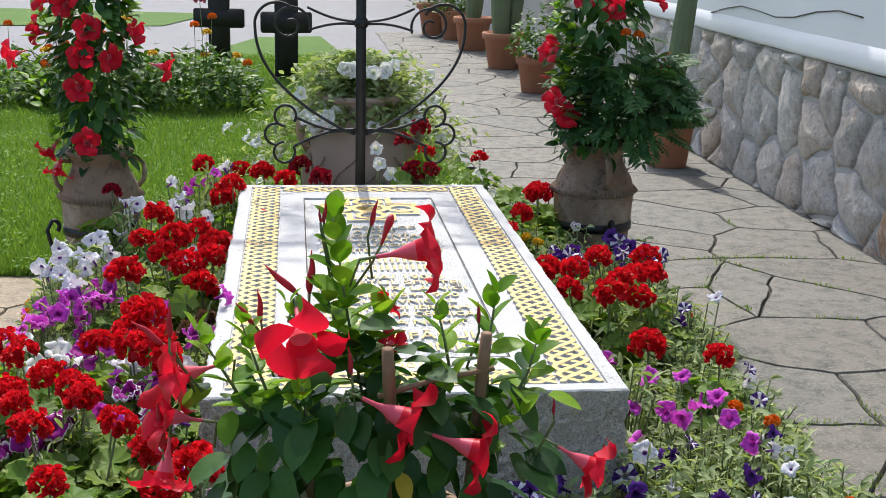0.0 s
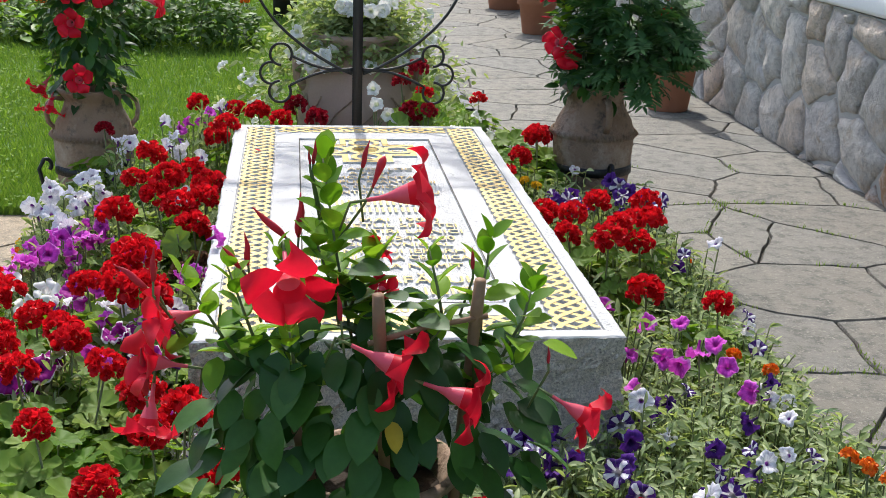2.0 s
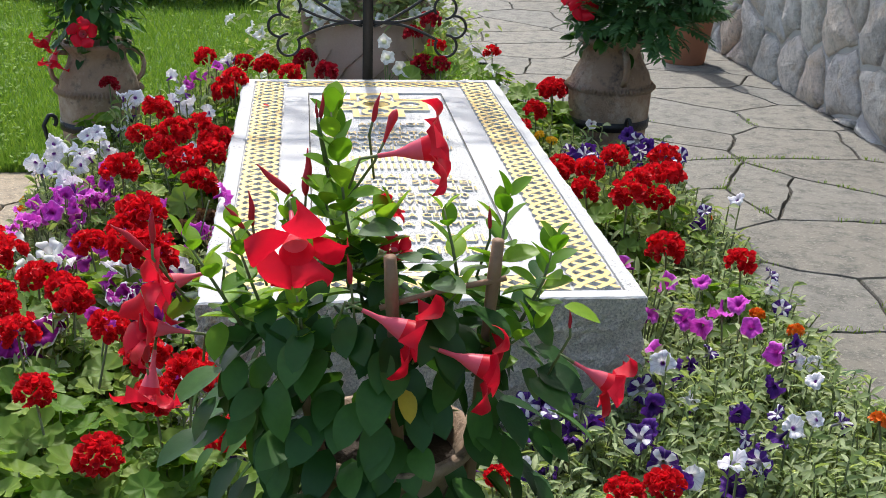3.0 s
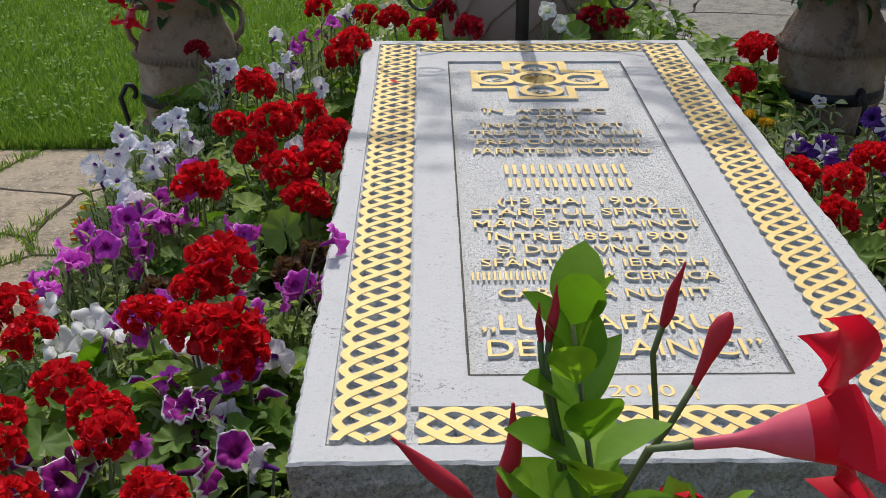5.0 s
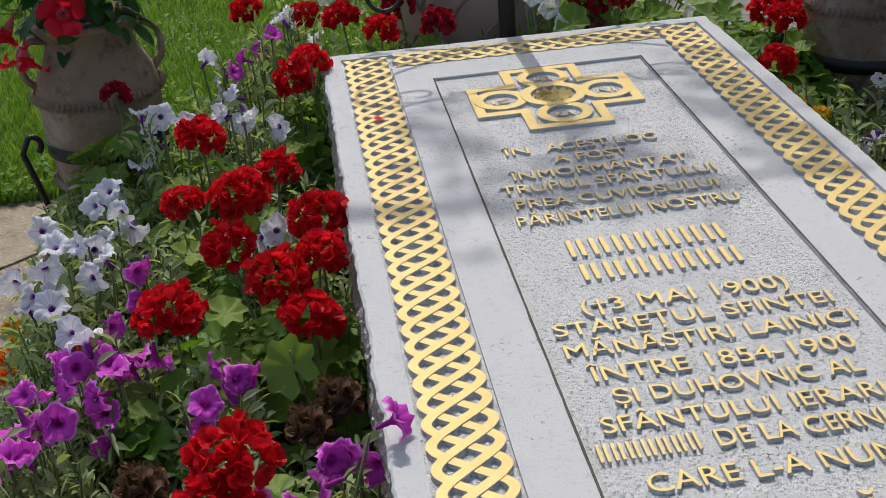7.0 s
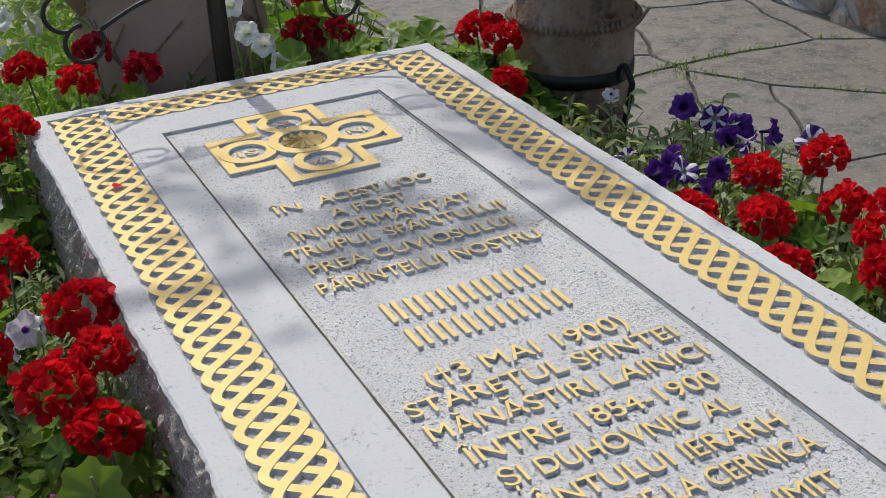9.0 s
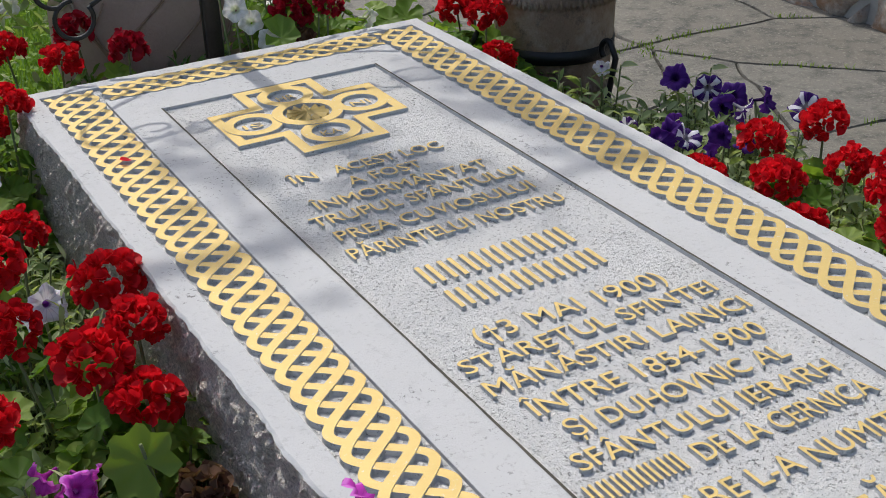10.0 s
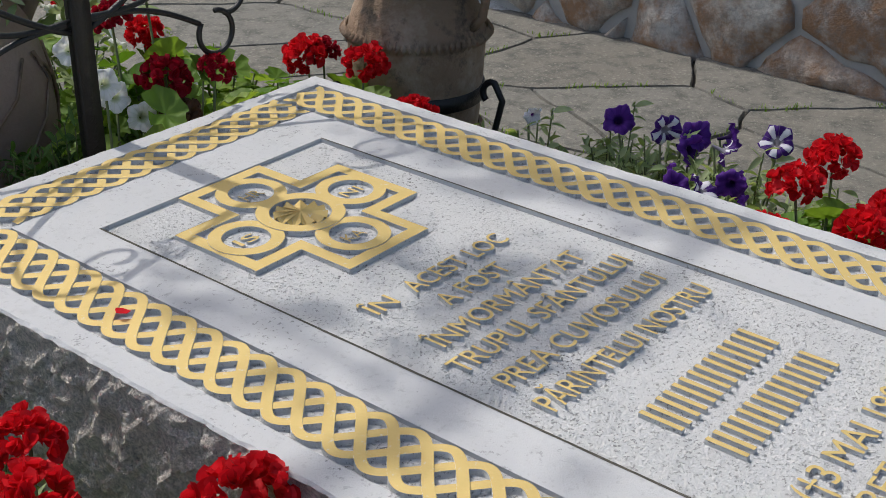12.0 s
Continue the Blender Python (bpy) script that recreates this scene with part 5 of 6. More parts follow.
half = [(0.0026, 0.0), (0.0034, 0.012), (0.0055, 0.034), (0.0080, 0.050), (0.0105, 0.066), (0.0085, 0.078), (0.0015, 0.088)]
part("bud", lathe(half, 14, 0.002), BUD_RED, near, "pink half-open bud", m=aim((-0.010, 0.02, 0.530), (0.32, 0, 0.9), 0, 0.62))
part("bud_stem", tube([(-0.009, 0.02, 0.533), (-0.022, 0.02, 0.505), (-0.060, 0.005, 0.455)], 0.0022, 6), STEM, near)
for foot, tip in (((-0.141, 0.01, 0.457), (-0.195, 0.01, 0.508)), ((-0.121, 0.01, 0.457), (-0.116, 0.01, 0.533)), ((-0.206, -0.05, 0.427), (-0.234, -0.06, 0.468)), ((-0.196, -0.02, 0.421), (-0.200, -0.02, 0.478)),
                  ((-0.024, 0.055, 0.553), (-0.012, 0.055, 0.602)), ((-0.341, -0.06, 0.401), (-0.391, -0.06, 0.442)), ((-0.330, -0.08, 0.416), (-0.328, -0.08, 0.473)), ((-0.060, -0.10, 0.360), (-0.065, -0.10, 0.410)),
                  ((0.258, -0.08, 0.280), (0.256, -0.08, 0.313)), ((-0.099, 0.0, 0.572), (-0.095, 0.0, 0.612)), ((-0.104, 0.0, 0.572), (-0.106, 0.0, 0.600)), ((0.150, 0.02, 0.400), (0.148, 0.02, 0.440)), ((-0.345, -0.09, 0.245), (-0.349, -0.10, 0.330))):
    a, d = Vector(foot), Vector(tip) - Vector(foot)
    put_part("bud", BUD, near, aim(a, d, a.x * 40, 0.92 * d.length / 0.048), "pointed dark red bud")
    part("bud_stem", tube([a + d * 0.05, a - d * 0.35, Vector((a.x * 0.86, a.y, a.z - 0.085))], 0.0021, 6), STEM, near)
for foot, tip, r in (((0.02, -0.05, -0.05), (-0.007, -0.11, 0.405), 0.0095), ((0.12, -0.03, -0.05), (0.146, -0.088, 0.420), 0.0090), ((-0.07, -0.05, -0.05), (-0.155, -0.09, 0.300), 0.0085)):
    a, b = Vector(foot), Vector(tip)
    pole = [a.lerp(b, k / 8) for k in range(9)]
    part("cane", tube(pole, [r * (1.12 if k % 3 == 1 else 0.97) for k in range(9)], 10), BAMBOO, near)
part("cane", tube([(-0.02, -0.10, 0.325), (0.06, -0.09, 0.345), (0.16, -0.085, 0.362)], 0.0045, 8), BAMBOO, near)
# the climber in the pot at the far left corner of the slab
climber((-1.085, 2.60, G + 0.60), 0.80, 0.175, 700, 5, "tall red-flowering mandevilla in a clay pot", (
    (-0.08, -0.15, 0.64, -0.3, -0.8, 0.3, 0), (-0.20, -0.1, 0.53, -0.8, -0.5, 0.1, 1), (-0.03, -0.17, 0.45, 0.2, -0.9, 0.0, 2), (0.08, -0.17, 0.44, 0.6, -0.7, -0.2, 3), (0.16, -0.08, 0.53, 0.9, -0.4, 0.1, 4),
    (-0.04, -0.18, 0.32, 0.0, -0.9, 0.0, 0), (-0.02, -0.18, 0.10, 0.1, -0.9, 0.2, 1), (0.28, -0.05, 0.39, 0.9, -0.1, -0.2, 2), (-0.30, -0.1, 0.44, -0.7, -0.5, -0.2, 3), (-0.16, -0.15, 0.66, -0.6, -0.6, 0.2, 4), (-0.17, -0.13, 0.06, -0.5, -0.3, -0.7, 1), (-0.15, -0.1, -0.02, -0.2, -0.2, -0.9, 2), (0.0, -0.17, 0.55, 0.3, -0.8, 0.2, 3)),
    ((0.1, -0.12, 0.66, 0.9, 0, 0.2), (-0.1, -0.15, 0.55, 0.1, -0.2, 0.9)),
    ((-0.10, -0.05, 0.72, 10), (0.05, -0.06, 0.76, 10), (0.14, -0.05, 0.72, 9), (-0.20, -0.08, 0.62, 8), (-0.24, -0.05, 0.45, 7), (-0.16, -0.12, 0.16, 6), (-0.22, 0, 0.34, 6)))
# climber and marigold in the pot by the path
climber((0.992, 2.508, G + 0.64), 0.85, 0.21, 700, 9, "tall red-flowering mandevilla in a clay pot by the path", (
    (-0.20, -0.10, 0.24, -0.7, -0.6, 0.1, 0), (-0.16, -0.14, 0.19, -0.2, -0.8, -0.3, 1), (0.0, -0.15, 0.62, 0.1, -0.8, 0.3, 2), (-0.10, -0.12, 0.66, -0.3, -0.7, 0.4, 3), (0.20, -0.1, 0.66, 0.8, -0.4, 0.1, 4), (-0.22, -0.05, 0.44, -0.6, -0.6, 0.3, 2), (0.24, -0.05, 0.35, 0.8, -0.4, 0.0, 1)),
    ((-0.22, -0.03, 0.33, -0.9, 0, 0.1), (0.26, 0, 0.42, 0.9, 0, 0.3)),
    ((-0.17, -0.08, 0.42, 9), (-0.15, -0.10, 0.55, 9), (-0.20, -0.06, 0.63, 8), (-0.12, -0.1, 0.32, 8), (0.10, -0.06, 0.76, 9), (-0.05, -0.08, 0.72, 9)))


LEAFLET = oval_leaf(0.36, 0.1, 0.2, 1.0)


def feather_leaf():
    """A pinnate marigold leaf of length 1 along y."""
    s = Soup()
    for k in range(6):
        y = 0.15 + 0.14 * k
        for side in (-1, 1):
            s.add(*LEAFLET, Matrix.Translation((0, y, -0.1 * y * y)) @ Matrix.Rotation(-side * 1.0, 4, "Z") @ Matrix.Scale(0.42 * (1 - 0.25 * abs(k - 2.5) / 2.5), 4))
    s.add(*LANCE, Matrix.Translation((0, 0.9, -0.08)) @ Matrix.Scale(0.3, 4))
    return [tuple(p) for p in s.v], s.f


FEATHER = feather_leaf()


def marigold(at, radius, height, leaves, blooms, label, seed=1, colour=0, size=1.0):
    rng = random.Random(seed)
    plant = thing("marigold", at, label, "marigold", "marigolds")
    s = Soup()
    for k in range(leaves):
        a, r = rng.uniform(0, 6.28), radius * math.sqrt(rng.uniform(0.05, 1))
        p = Vector((r * math.cos(a), r * math.sin(a), height * rng.uniform(0.1, 1.0) * (1 - 0.4 * (r / radius) ** 2)))
        s.add(*FEATHER, leaf_pose(p, p, rng.uniform(-0.7, 0.6), rng.uniform(0.10, 0.16) * size, rng, 0.5))
    put_part("foliage", s.mesh(MARIGOLD_LEAF), plant)
    for x, y, z in blooms:
        put_part("flower", POMPON[colour], plant, pose(x, y, z, rng.uniform(0, 40), 0, rng.uniform(0, 360)))
        part("stem", stalk(Vector((x * 0.3, y * 0.3, 0)), Vector((x, y, z))), STEM, plant)
    return plant


marigold((1.10, 2.42, G + 0.70), 0.20, 0.46, 300, ((-0.06, -0.12, 0.47), (0.0, -0.10, 0.46)), "dark green feathery marigold in the clay pot", 4)
marigold((0.95, 0.30, G + 0.03), 0.10, 0.20, 18, ((0.0, -0.04, 0.31), (-0.06, 0.07, 0.31)), "orange marigold among the petunias", 5)
marigold((0.97, -0.28, G + 0.03), 0.10, 0.20, 18, ((0.0, 0.0, 0.31), (0.03, -0.05, 0.30), (-0.03, 0.03, 0.32)), "orange marigold at the edge of the path", 6)
marigold((1.02, 1.23, G + 0.03), 0.08, 0.18, 12, ((0.0, 0.0, 0.29), (-0.05, 0.02, 0.28)), "orange marigold among the petunias", 7)
marigold((-1.17, 1.52, G + 0.07), 0.06, 0.10, 10, ((0.0, -0.06, 0.20), (-0.02, 0.03, 0.19)), "small orange marigold in a little pot", 8)
marigold((-1.18, 1.62, G + 0.03), 0.06, 0.12, 10, ((0.0, 0.0, 0.22), (0.03, -0.04, 0.2), (-0.02, 0.05, 0.23)), "small yellow marigold at the edge of the bed", 9, 1)
marigold((-1.0, 1.32, G + 0.03), 0.06, 0.2, 8, ((0.0, 0.0, 0.36),), "orange marigold among the petunias", 10)
marigold((-1.10, 0.60, G + 0.03), 0.06, 0.12, 10, ((0.0, 0.0, 0.22), (0.03, -0.05, 0.2)), "orange marigold at the edge of the bed", 11)
marigold((0.62, 2.05, G + 0.03), 0.06, 0.2, 8, ((0.0, 0.0, 0.36), (0.04, -0.04, 0.35)), "yellow marigold beside the slab", 12, 1)
small_pot = thing("terracotta_pot", (-1.165, 1.455, G), "little terracotta pot at the edge of the bed", "flower pot")
part("body", lathe([(0.030, 0), (0.034, 0.005), (0.044, 0.10), (0.050, 0.105), (0.051, 0.125), (0.044, 0.125), (0.04, 0.10)], 24), TERRACOTTA, small_pot)

# trailing white petunias in the urn
trail = thing("petunia", (0.02, 3.08, G + 0.77), "trailing white petunia spilling out of the urn", "petunia")
rng = random.Random(21)
tr = Soup()
tips = []
for k in range(360):
    a = rng.uniform(0, 6.28)
    reach = (0.14 + 0.48 * math.sqrt(rng.random())) * (0.55 if math.sin(a) < -0.55 else 1.0)
    rise, fall = rng.uniform(0.04, 0.26), rng.uniform(0.10, 0.62) * (reach / 0.50) * (0.22 if math.sin(a) < -0.55 else 1.0)
    d = Vector((math.cos(a), math.sin(a) * 0.8, 0))
    tips.append(d * reach + Vector((0, 0, rise * math.sin(math.pi) - fall)) + d * 0.02)
    for j in range(16):
        u = max(0.0, j / 15 + rng.uniform(-0.03, 0.03))
        p = d * (reach * u) + Vector((rng.uniform(-.015, .015), rng.uniform(-.015, .015), rise * math.sin(math.pi * min(1, u * 1.1)) - fall * u ** 2.5))
        tr.add(*LEAFLET, leaf_pose(p, rand_dir(rng), rng.uniform(-0.8, 0.8), rng.uniform(0.035, 0.062), rng, 0.8))
put_part("foliage", tr.mesh(PETUNIA_LEAF), trail)
rng.shuffle(tips)
for p in tips[:46] + [q * 0.62 + Vector((0, -0.05, 0.20)) for q in tips[46:80]]:
    put_part("flower", RNG.choice(FLOWERS[PET_PLAIN.name]), trail, aim(p, Vector((p.x * 1.5, p.y * 1.5 - 0.7, 0.5)) + rand_dir(rng) * 0.5, rng.uniform(0, 6), 1.05))
white_b = thing("petunia", (0.09, 2.56, G + 0.03), "white petunia at the foot of the iron cross", "petunia")
put_part("foliage", PET_FOL[0], white_b, Matrix.Diagonal((1, 1, 1.9, 1)))
for x, y, z in ((-0.02, -0.06, 0.57), (0.03, -0.02, 0.52), (0.06, -0.06, 0.48), (-0.03, 0.02, 0.62)):
    put_part("flower", RNG.choice(FLOWERS[PET_PLAIN.name]), white_b, aim((x, y, z), (-0.4, -0.9, 0.4), x * 50, 1.0))
    part("stem", stalk(Vector((x * .3, y * .3, 0.0)), Vector((x, y, z - 0.03))), STEM, white_b)
# white bell flowers with broad leaves in the left bed
bells = thing("white_mandevilla", (-0.95, 0.69, G + 0.03), "white trumpet flowers with broad glossy leaves", "mandevilla")
bl = Soup()
for a, t, sz in ((0.3, 1.1, 0.12), (2.2, 0.8, 0.11), (4.0, 0.9, 0.12), (5.2, 1.2, 0.10)):
    bl.add(*OVAL, leaf_pose(Vector((0, 0, 0.28)), (math.cos(a), math.sin(a), 0), t, sz, RNG, 0.3))
put_part("leaves", bl.mesh(MANDEVILLA_YOUNG), bells)
for x, y, z, k in ((-0.05, 0.0, 0.38, 0), (0.03, -0.05, 0.38, 1), (-0.04, -0.06, 0.34, 2)):
    fl = TRUMPETS[k].copy()
    fl.materials.clear()
    fl.materials.append(WHITE_PETAL)
    fl.materials.append(WHITE_PETAL)
    put_part("flower", fl, bells, aim((x, y, z), (-0.4 + k * 0.4, -0.5, 0.8), k, 0.66))
part("stem", tube([(0, 0, 0), (0.005, 0, 0.15), (0, 0, 0.33)], 0.003, 6), STEM, bells)
# a magenta petunia that leans on the slab's rim
lean = thing("petunia", (-0.545, 0.70, G + 0.03), "single magenta petunia leaning over the slab's rim", "petunia")
put_part("flower", FLOWERS[PET_MAGENTA.name][1], lean, aim((0.072, 0.0, 0.545), (0.75, -0.1, 0.35), 0.5, 1.0))
part("stem", tube([(-0.03, 0, 0), (-0.02, 0, 0.35), (0.03, 0.0, 0.525)], 0.0025, 6), STEM, lean)
fallen = thing("petal", (-0.385, 1.863, H + 0.006), "fallen red petal lying on the gilded border", "petal")
put_part("blade", (lambda s: (s.add(*PETAL, Matrix.Scale(0.022, 4)), s.mesh(GERANIUM_RED))[1])(Soup()), fallen, pose(0, 0, 0, 4, 0, 70))

# ---- lawn, far planting, wooden crosses ----
rng = random.Random(31)


def grass_mesh(count, place, h0, h1, width):
    v, f = [], []
    for k in range(count):
        x, y = place(rng)
        h, a = rng.uniform(h0, h1), rng.uniform(0, 3.14)
        dx, dy = width * math.cos(a), width * math.sin(a)
        lx, ly = rng.uniform(-0.5, 0.5) * h, rng.uniform(-0.5, 0.5) * h
        n = len(v)
        v += [(x - dx, y - dy, G), (x + dx, y + dy, G), (x + lx * 0.4 + dx * 0.7, y + ly * 0.4 + dy * 0.7, G + h * 0.6), (x + lx, y + ly, G + h)]
        f += [(n, n + 1, n + 2), (n, n + 2, n + 3)]
    return raw_mesh(v, f, GRASS, False)


def on_lawn(r):
    while True:
        y = 2.95 + 9.5 * r.uniform(0, 1) ** 1.7
        x = r.uniform(-3.4, 0.85)
        if (x > -1.0 and y < 3.25) or y > 11.2 + 0.55 * (x + 3.5) or x > 0.86 - 0.075 * (y - 5.6):
            continue
        return x, y


tagged(new("grass", grass_mesh(120000, on_lawn, 0.025, 0.06, 0.0032)), "short sunlit green grass of the lawn", "grass", kind="stuff")


clover = Soup()
for k in range(15000):
    x, y = on_lawn(rng)
    if noise.noise((x * 2.2, y * 2.2, 4)) < -0.05:
        continue
    clover.add([(-0.35, 0, 0), (0, -0.3, 0), (0.4, 0, 0.05), (0, 0.5, 0.1)], [(0, 1, 2, 3)], aim((x, y, G + rng.uniform(0.02, 0.06)), (rng.uniform(-.6, .6), rng.uniform(-.6, .6), 1), rng.uniform(0, 6.28), rng.uniform(0.018, 0.034)))
tagged(new("clover", clover.mesh(GRASS)), "small green clover leaves in the lawn", "clover", kind="stuff")


def shrub(at, rx, ry, h, count, seed, label, bloom, size=(0.05, 0.09)):
    r = random.Random(seed)
    plant = thing("shrub", at, label, "shrub", "shrubs behind the lawn")
    s = Soup()

    def place(q):
        a, u = q.uniform(0, 6.28), math.sqrt(q.uniform(0.05, 1))
        top = h * (1 - 0.55 * u * u) * (0.75 + 0.35 * noise.noise((u * 3 * math.cos(a) + seed, u * 3 * math.sin(a), 1)))
        return Vector((rx * u * math.cos(a), ry * u * math.sin(a), top * q.uniform(0.08, 1.0) ** 0.7))
    add_leaf_cloud(s, OVAL, r, count, place, size, (-0.8, 0.8))
    put_part("foliage", s.mesh(SHRUB_LEAF), plant)
    for k in range(bloom):
        p = place(r)
        p.z = h * r.uniform(0.55, 1.12)
        p.x, p.y = p.x * 0.95, p.y - 0.1
        put_part("flower", POMPON[0 if r.random() < 0.7 else 1], plant, Matrix.Translation(p) @ Matrix.Scale(1.8, 4))
        part("stem", stalk(Vector((p.x * 0.7, p.y * 0.7, 0)), p), STEM, plant)
    return plant


shrub((-1.15, 8.15, G), 0.62, 0.45, 0.72, 1500, 1, "leafy green shrub behind the lawn", 7)
shrub((-1.95, 8.2, G), 0.55, 0.45, 0.66, 1100, 2, "loose flowering shrub with orange blooms", 26)
shrub((-2.75, 8.5, G), 0.60, 0.45, 0.60, 1000, 3, "loose flowering shrub with orange blooms", 8)
shrub((-3.6, 8.6, G), 0.60, 0.45, 0.75, 900, 4, "leafy green shrub behind the lawn", 2)
pink = thing("geranium", (-1.02, 8.0, G), "tall pink geranium in the shrubs behind the lawn", "geranium")
put_part("flower_head", geranium_head(60, petal_material("pink petal", (0.6, 0.08, 0.16), (0.75, 0.2, 0.3)), 0.05), pink, pose(0, -0.3, 0.95))
part("stem", stalk(Vector((0, 0, 0)), Vector((0, -0.3, 0.95))), STEM, pink)


hedge = Soup()
for k in range(9000):
    x = rng.uniform(-11, 6)
    hgt = 1.5 + 0.35 * noise.noise((x * 0.9, 0, 2))
    hedge.add(*OVAL, leaf_pose(Vector((x, 29.6 + rng.uniform(-0.5, 0.5), G + hgt * rng.random() ** 0.8)), rand_dir(rng), rng.uniform(-0.8, 0.8), rng.uniform(0.14, 0.24), rng, 0.6))
tagged(new("hedge", hedge.mesh(SHRUB_LEAF)), "dark green hedge far behind the pale paths", "hedge", kind="stuff")


def wooden_cross(at, height, arm, turn, label):
    c = thing("wooden_cross", at, label, "cross", "dark crosses on the lawn", turn=turn)
    part("upright", box(-0.115, 0.115, -0.05, 0.05, 0, height, 0.012), DARK_WOOD, c)
    part("crossbar", box(-arm, arm, -0.056, 0.056, height * 0.42, height * 0.42 + 0.205, 0.012), DARK_WOOD, c)
    part("cap", box(-0.145, 0.145, -0.07, 0.07, height, height + 0.05, 0.012), DARK_WOOD, c)
    return c


wooden_cross((-0.35, 10.25, G), 1.12, 0.255, 4, "dark weathered wooden grave cross on the lawn")
wooden_cross((-1.09, 11.6, G), 0.96, 0.275, -3, "dark weathered wooden grave cross on the lawn")
for x, y, r, hgt, sd in ((2.05, 9.4, 0.28, 0.75, 51), (1.78, 15.6, 0.4, 0.9, 52), (1.95, 14.9, 0.3, 0.7, 53)):
    shrub((x, y, G + 0.30), r, r, hgt, 330, sd, "leafy green plant in a terracotta pot", 0)

# ---- unseen tree, added so that its overhanging branch dapples the slab ----
tree = thing("tree", (-4.6, 4.6, G), "unseen leafy tree added to cast dappled shade on the grave", "tree")
part("trunk", tube([(0, 0, 0), (0.05, 0.02, 1.5), (0.15, 0.05, 3.2), (0.35, 0.05, 5.0), (0.5, 0.1, 7.0)], [0.20, 0.16, 0.14, 0.11, 0.05], 12), BARK, tree)
part("limb", tube([(0.25, 0.05, 4.0), (1.5, 0.1, 4.7), (3.0, 0.05, 5.1), (4.2, 0.0, 5.25), (5.0, 0.0, 5.3)], [0.09, 0.07, 0.05, 0.03, 0.012], 8), BARK, tree)
part("limb", tube([(0.3, 0.05, 4.8), (-0.8, 0.8, 5.6), (-1.8, 1.6, 6.2)], [0.08, 0.05, 0.02], 8), BARK, tree)
rng = random.Random(77)
crown = Soup()
ALONG = SUN_DIR / SUN_DIR.z


def over(x, y, z):
    """The place at height z over the ground whose shade falls on (x, y) of the slab's top, from the tree's foot."""
    return Vector((x, y, H)) + ALONG * (z + G - H) - Vector((-4.6, 4.6, G))


# leaf clumps set along the sun's rays to shape the shade on the slab
for x, y, z, r, n in ((0.00, 1.50, 5.2, 0.13, 60), (0.05, 1.62, 5.4, 0.10, 26), (-0.10, 1.42, 5.1, 0.10, 26), (0.10, 1.40, 5.0, 0.10, 22), (-0.27, 1.62, 5.3, 0.10, 20), (-0.30, 1.80, 5.2, 0.10, 20), (-0.28, 1.42, 5.2, 0.08, 12), (0.36, 1.80, 5.2, 0.10, 34), (0.38, 1.62, 5.1, 0.09, 30), (0.38, 1.45, 5.2, 0.08, 20), (0.33, 2.00, 5.3, 0.08, 16), (-0.75, 1.3, 5.4, 0.22, 30), (0.7, 2.3, 5.4, 0.25, 60), (-0.7, 2.9, 5.3, 0.3, 70)):
    c = over(x, y, z)
    for k in range(n):
        p = c + Vector((rng.gauss(0, r * 0.55), rng.gauss(0, r * 0.55), rng.gauss(0, 0.10)))
        crown.add(*OVAL, leaf_pose(p, rand_dir(rng), rng.uniform(-0.7, 0.7), rng.uniform(0.05, 0.08), rng, 0.7))
    part("twig", tube([(min(4.9, c.x), 0.0, 5.3), c], 0.004, 4), BARK, tree)
for k in range(2600):
    d = rand_dir(rng, 0.2)
    p = Vector((0.0, 0.6, 6.6)) + Vector((d.x * 2.2, d.y * 2.0, d.z * 1.7)) * rng.uniform(0.4, 1) ** 0.5
    crown.add(*OVAL, leaf_pose(p, d, rng.uniform(-0.7, 0.7), rng.uniform(0.12, 0.18), rng, 0.7))
put_part("crown", crown.mesh(SHRUB_LEAF), tree)


# ---- pieces: flagstones and wall stones ----
def cell(points, i, lo, hi, gap):
    """The corners of the cell of one seed in a cracked pattern, cut back by half a joint."""
    poly = [(lo[0], lo[1]), (hi[0], lo[1]), (hi[0], hi[1]), (lo[0], hi[1])]
    px, py = points[i]
    for j, (qx, qy) in enumerate(points):
        dx, dy = qx - px, qy - py
        d = math.hypot(dx, dy)
        if j == i or d > 3.0:
            continue
        nx, ny = dx / d, dy / d
        c = nx * (px + qx) / 2 + ny * (py + qy) / 2 - gap
        out = []
        for (ax, ay), (bx, by) in zip(poly, poly[1:] + poly[:1]):
            da, db = nx * ax + ny * ay - c, nx * bx + ny * by - c
            if da <= 0:
                out.append((ax, ay))
            if da * db < 0:
                t = da / (da - db)
                out.append((ax + (bx - ax) * t, ay + (by - ay) * t))
        poly = out
        if len(poly) < 3:
            return []
    return poly


def roughen(poly, step, amp):
    """Breaks a straight outline into short uneven edges."""
    out = []
    for (ax, ay), (bx, by) in zip(poly, poly[1:] + poly[:1]):
        d = math.hypot(bx - ax, by - ay)
        n = max(1, min(9, round(d / step)))
        for k in range(n):
            x, y = ax + (bx - ax) * k / n, ay + (by - ay) * k / n
            out.append((x + amp * (noise.noise((x * 5, y * 5, 0)) + 0.4 * noise.noise((x * 17, y * 17, 0))), y + amp * (noise.noise((x * 5, y * 5, 7)) + 0.4 * noise.noise((x * 17, y * 17, 7)))))
    return out


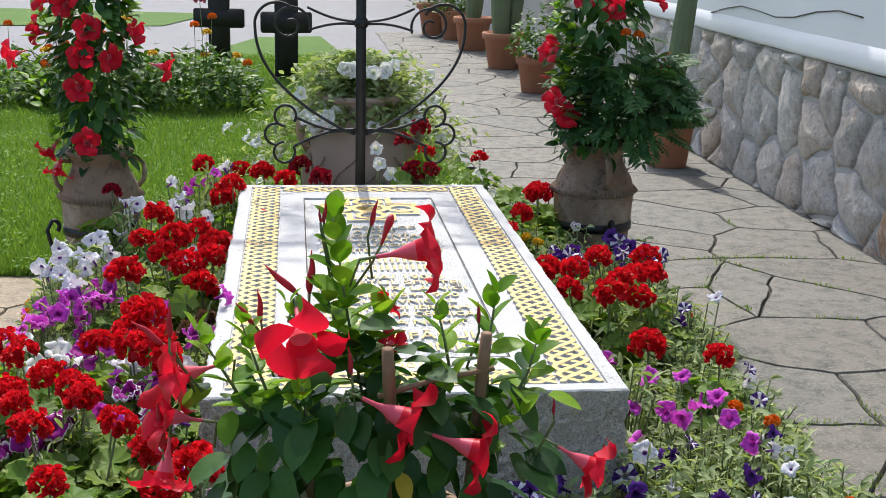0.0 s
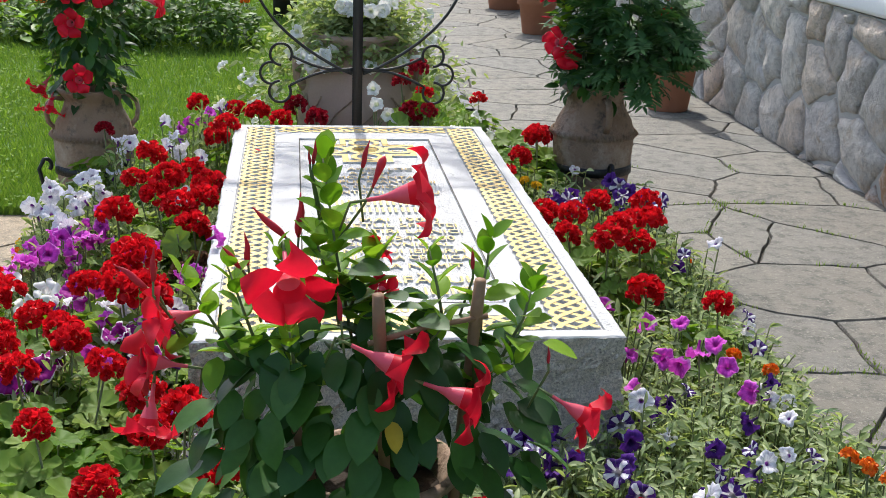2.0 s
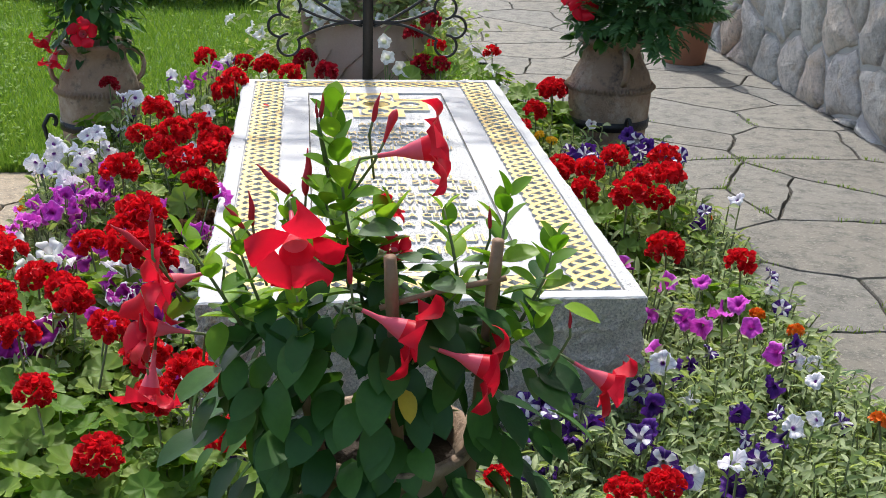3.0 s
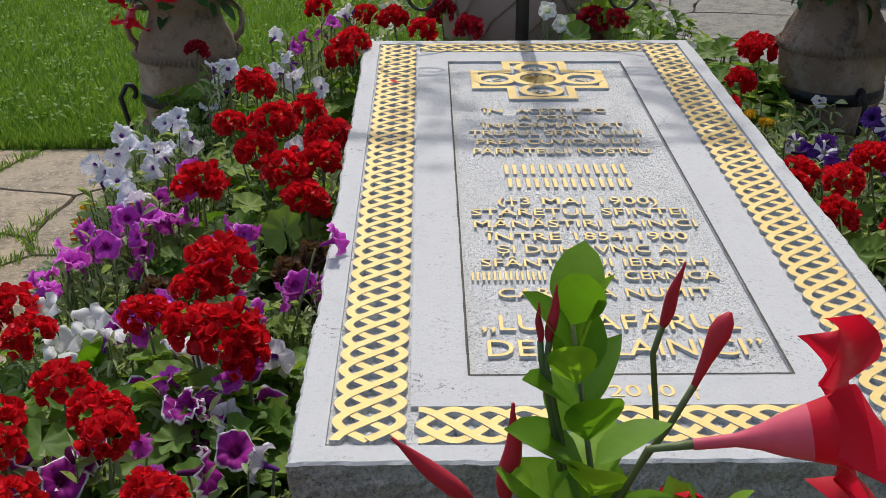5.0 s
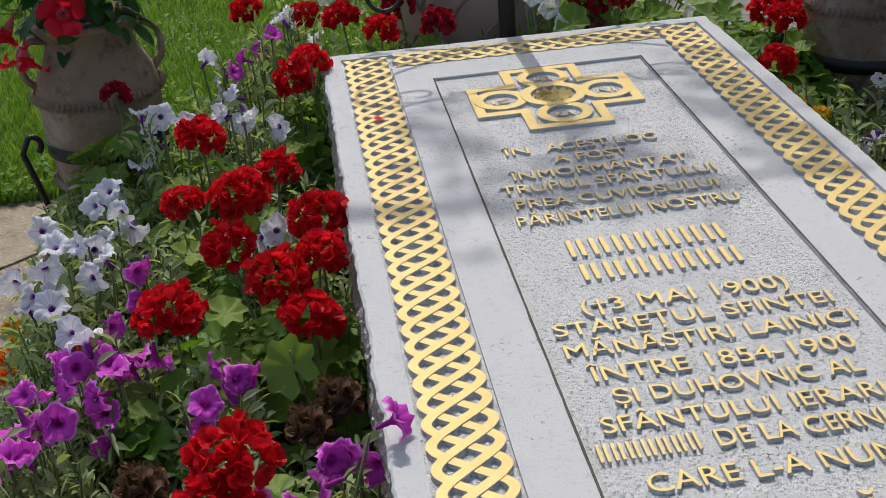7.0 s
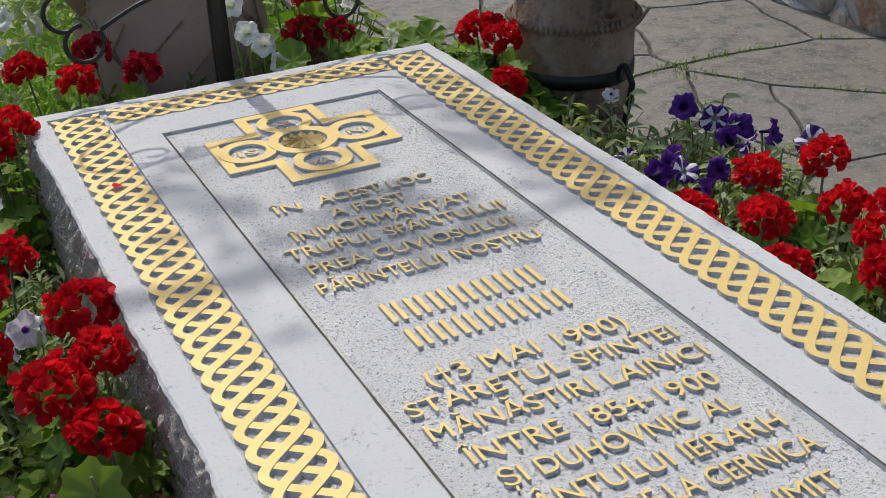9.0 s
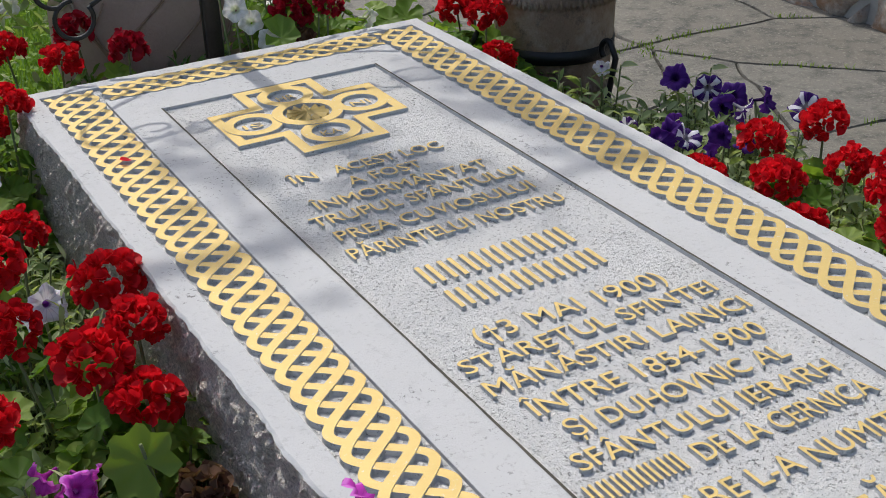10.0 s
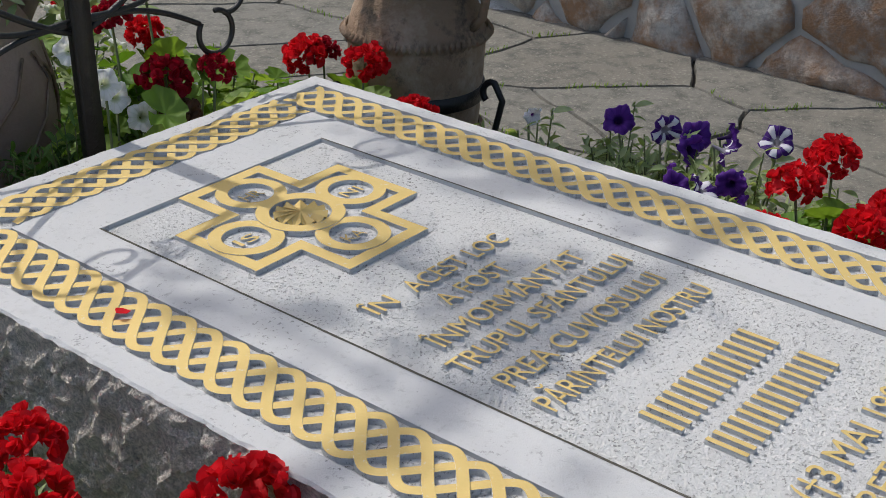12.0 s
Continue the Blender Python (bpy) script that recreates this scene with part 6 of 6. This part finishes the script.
def stone(name, poly, to_world, parent, material, thick, crown_h, inset, smooth=True, rings=(0.72, 0.42), rough=0.0):
    """One stone: an upright rim, a worn shoulder and an uneven face."""
    n = len(poly)
    cx, cy = sum(p[0] for p in poly) / n, sum(p[1] for p in poly) / n
    tx, ty = 0.6 * noise.noise((cx * 7, cy * 7, 1)), 0.6 * noise.noise((cx * 7, cy * 7, 5))
    v = []
    levels = ((1.0, 0.0), (1.0, thick * 0.72), (1 - inset, thick)) + tuple((k, thick + crown_h * (1 - k * k)) for k in rings)
    for k, h in levels:
        for x, y in poly:
            xx, yy = cx + (x - cx) * k, cy + (y - cy) * k
            lift = 0.35 * crown_h * noise.noise((xx * 9, yy * 9, 3)) + rough * (noise.noise((xx * 13, yy * 13, 2)) + 0.5 * noise.noise((xx * 31, yy * 31, 4))) + crown_h * (tx * (xx - cx) + ty * (yy - cy)) * 3
            v.append(to_world(xx, yy, h + (lift if h else 0)))
    v.append(to_world(cx, cy, thick + crown_h + rough * noise.noise((cx * 13, cy * 13, 2))))
    f = []
    last = len(levels) - 1
    for j in range(last):
        for k in range(n):
            f.append((j * n + k, j * n + (k + 1) % n, (j + 1) * n + (k + 1) % n, (j + 1) * n + k))
    for k in range(n):
        f.append((last * n + k, last * n + (k + 1) % n, (last + 1) * n))
    put_part(name, raw_mesh(v, f, material, smooth), parent)


def jittered(x0, x1, y0, y1, sx, sy, seed, j=0.47):
    r, out = random.Random(seed), []
    ny = round((y1 - y0) / sy)
    for b in range(-1, ny + 1):
        nx = round((x1 - x0) / sx)
        for a in range(-1, nx + 1):
            out.append((x0 + (a + 0.5 + 0.3 * (b % 2) + r.uniform(-j, j)) * sx, y0 + (b + 0.5 + r.uniform(-j, j)) * sy))
    return out


def pave(name, x0, x1, y0, y1, sx, sy, seed, label, material):
    base = sheet(name, [(x0, y0), (x1, y0), (x1, y1), (x0, y1)], G - 0.022, JOINT, label, "pavement")
    pts = jittered(x0, x1, y0, y1, sx, sy, seed)
    for i, (px, py) in enumerate(pts):
        poly = cell(pts, i, (x0, y0), (x1, y1), 0.0055)
        if len(poly) >= 3:
            stone("flagstone", roughen(poly, 0.07, 0.024), lambda x, y, h: (x, y, G - 0.03 + h), base, material, 0.030, 0.003, 0.012, False, (0.8, 0.4), 0.0010)


pave("pavement_east", 0.92, WALL_X + 0.05, -1.6, 16.0, 0.66, 0.52, 12, "grey-beige irregular flagstones of the garden path", FLAG)
pave("pavement_west", -3.2, -1.0, -0.6, 2.95, 0.58, 0.46, 5, "warm beige irregular flagstones beside the flower bed", FLAG_WARM)

wall_pts = jittered(-1.0, 12.0, G, WALL_TOP - 0.05, 0.36, 0.345, 8, 0.49)
for i in range(len(wall_pts)):
    poly = cell(wall_pts, i, (-1.0, G - 0.02), (12.0, WALL_TOP - 0.045), 0.012)
    if len(poly) >= 3:
        stone("stone", roughen(poly, 0.055, 0.045), lambda x, y, h: (WALL_X + 0.05 - h, x, y), wall, RUST_STONE if wall_pts[i][0] < 3.1 else WALL_STONE, 0.048, 0.030, 0.08, True, (0.80, 0.62, 0.40, 0.2), 0.016)


# weeds grow along the joints of the flagstones
def in_joint(points, x0, x1, y0, y1, wide):
    def place(r):
        while True:
            x, y = r.uniform(x0, x1), r.uniform(y0, y1)
            d = sorted(math.hypot(x - px, y - py) for px, py in points)
            if d[1] - d[0] < wide and noise.noise((x * 3.1, y * 3.1, 9)) > 0.05:
                return x, y
    return place


west_joints = in_joint(jittered(-3.2, -1.0, -0.6, 2.95, 0.58, 0.46, 5), -2.4, -1.12, -0.3, 2.9, 0.05)
tagged(new("weeds", grass_mesh(3200, west_joints, 0.008, 0.04, 0.0024)), "tufts of grass in the joints of the flagstones", "grass", kind="stuff")
east_joints = in_joint([p for p in jittered(0.92, WALL_X + 0.05, -1.6, 16.0, 0.66, 0.52, 12) if p[1] < 5.5], 1.05, 2.6, -0.6, 4.2, 0.035)
tagged(new("weeds", grass_mesh(1500, east_joints, 0.005, 0.022, 0.0024)), "small weeds in the joints of the garden path", "grass", kind="stuff")
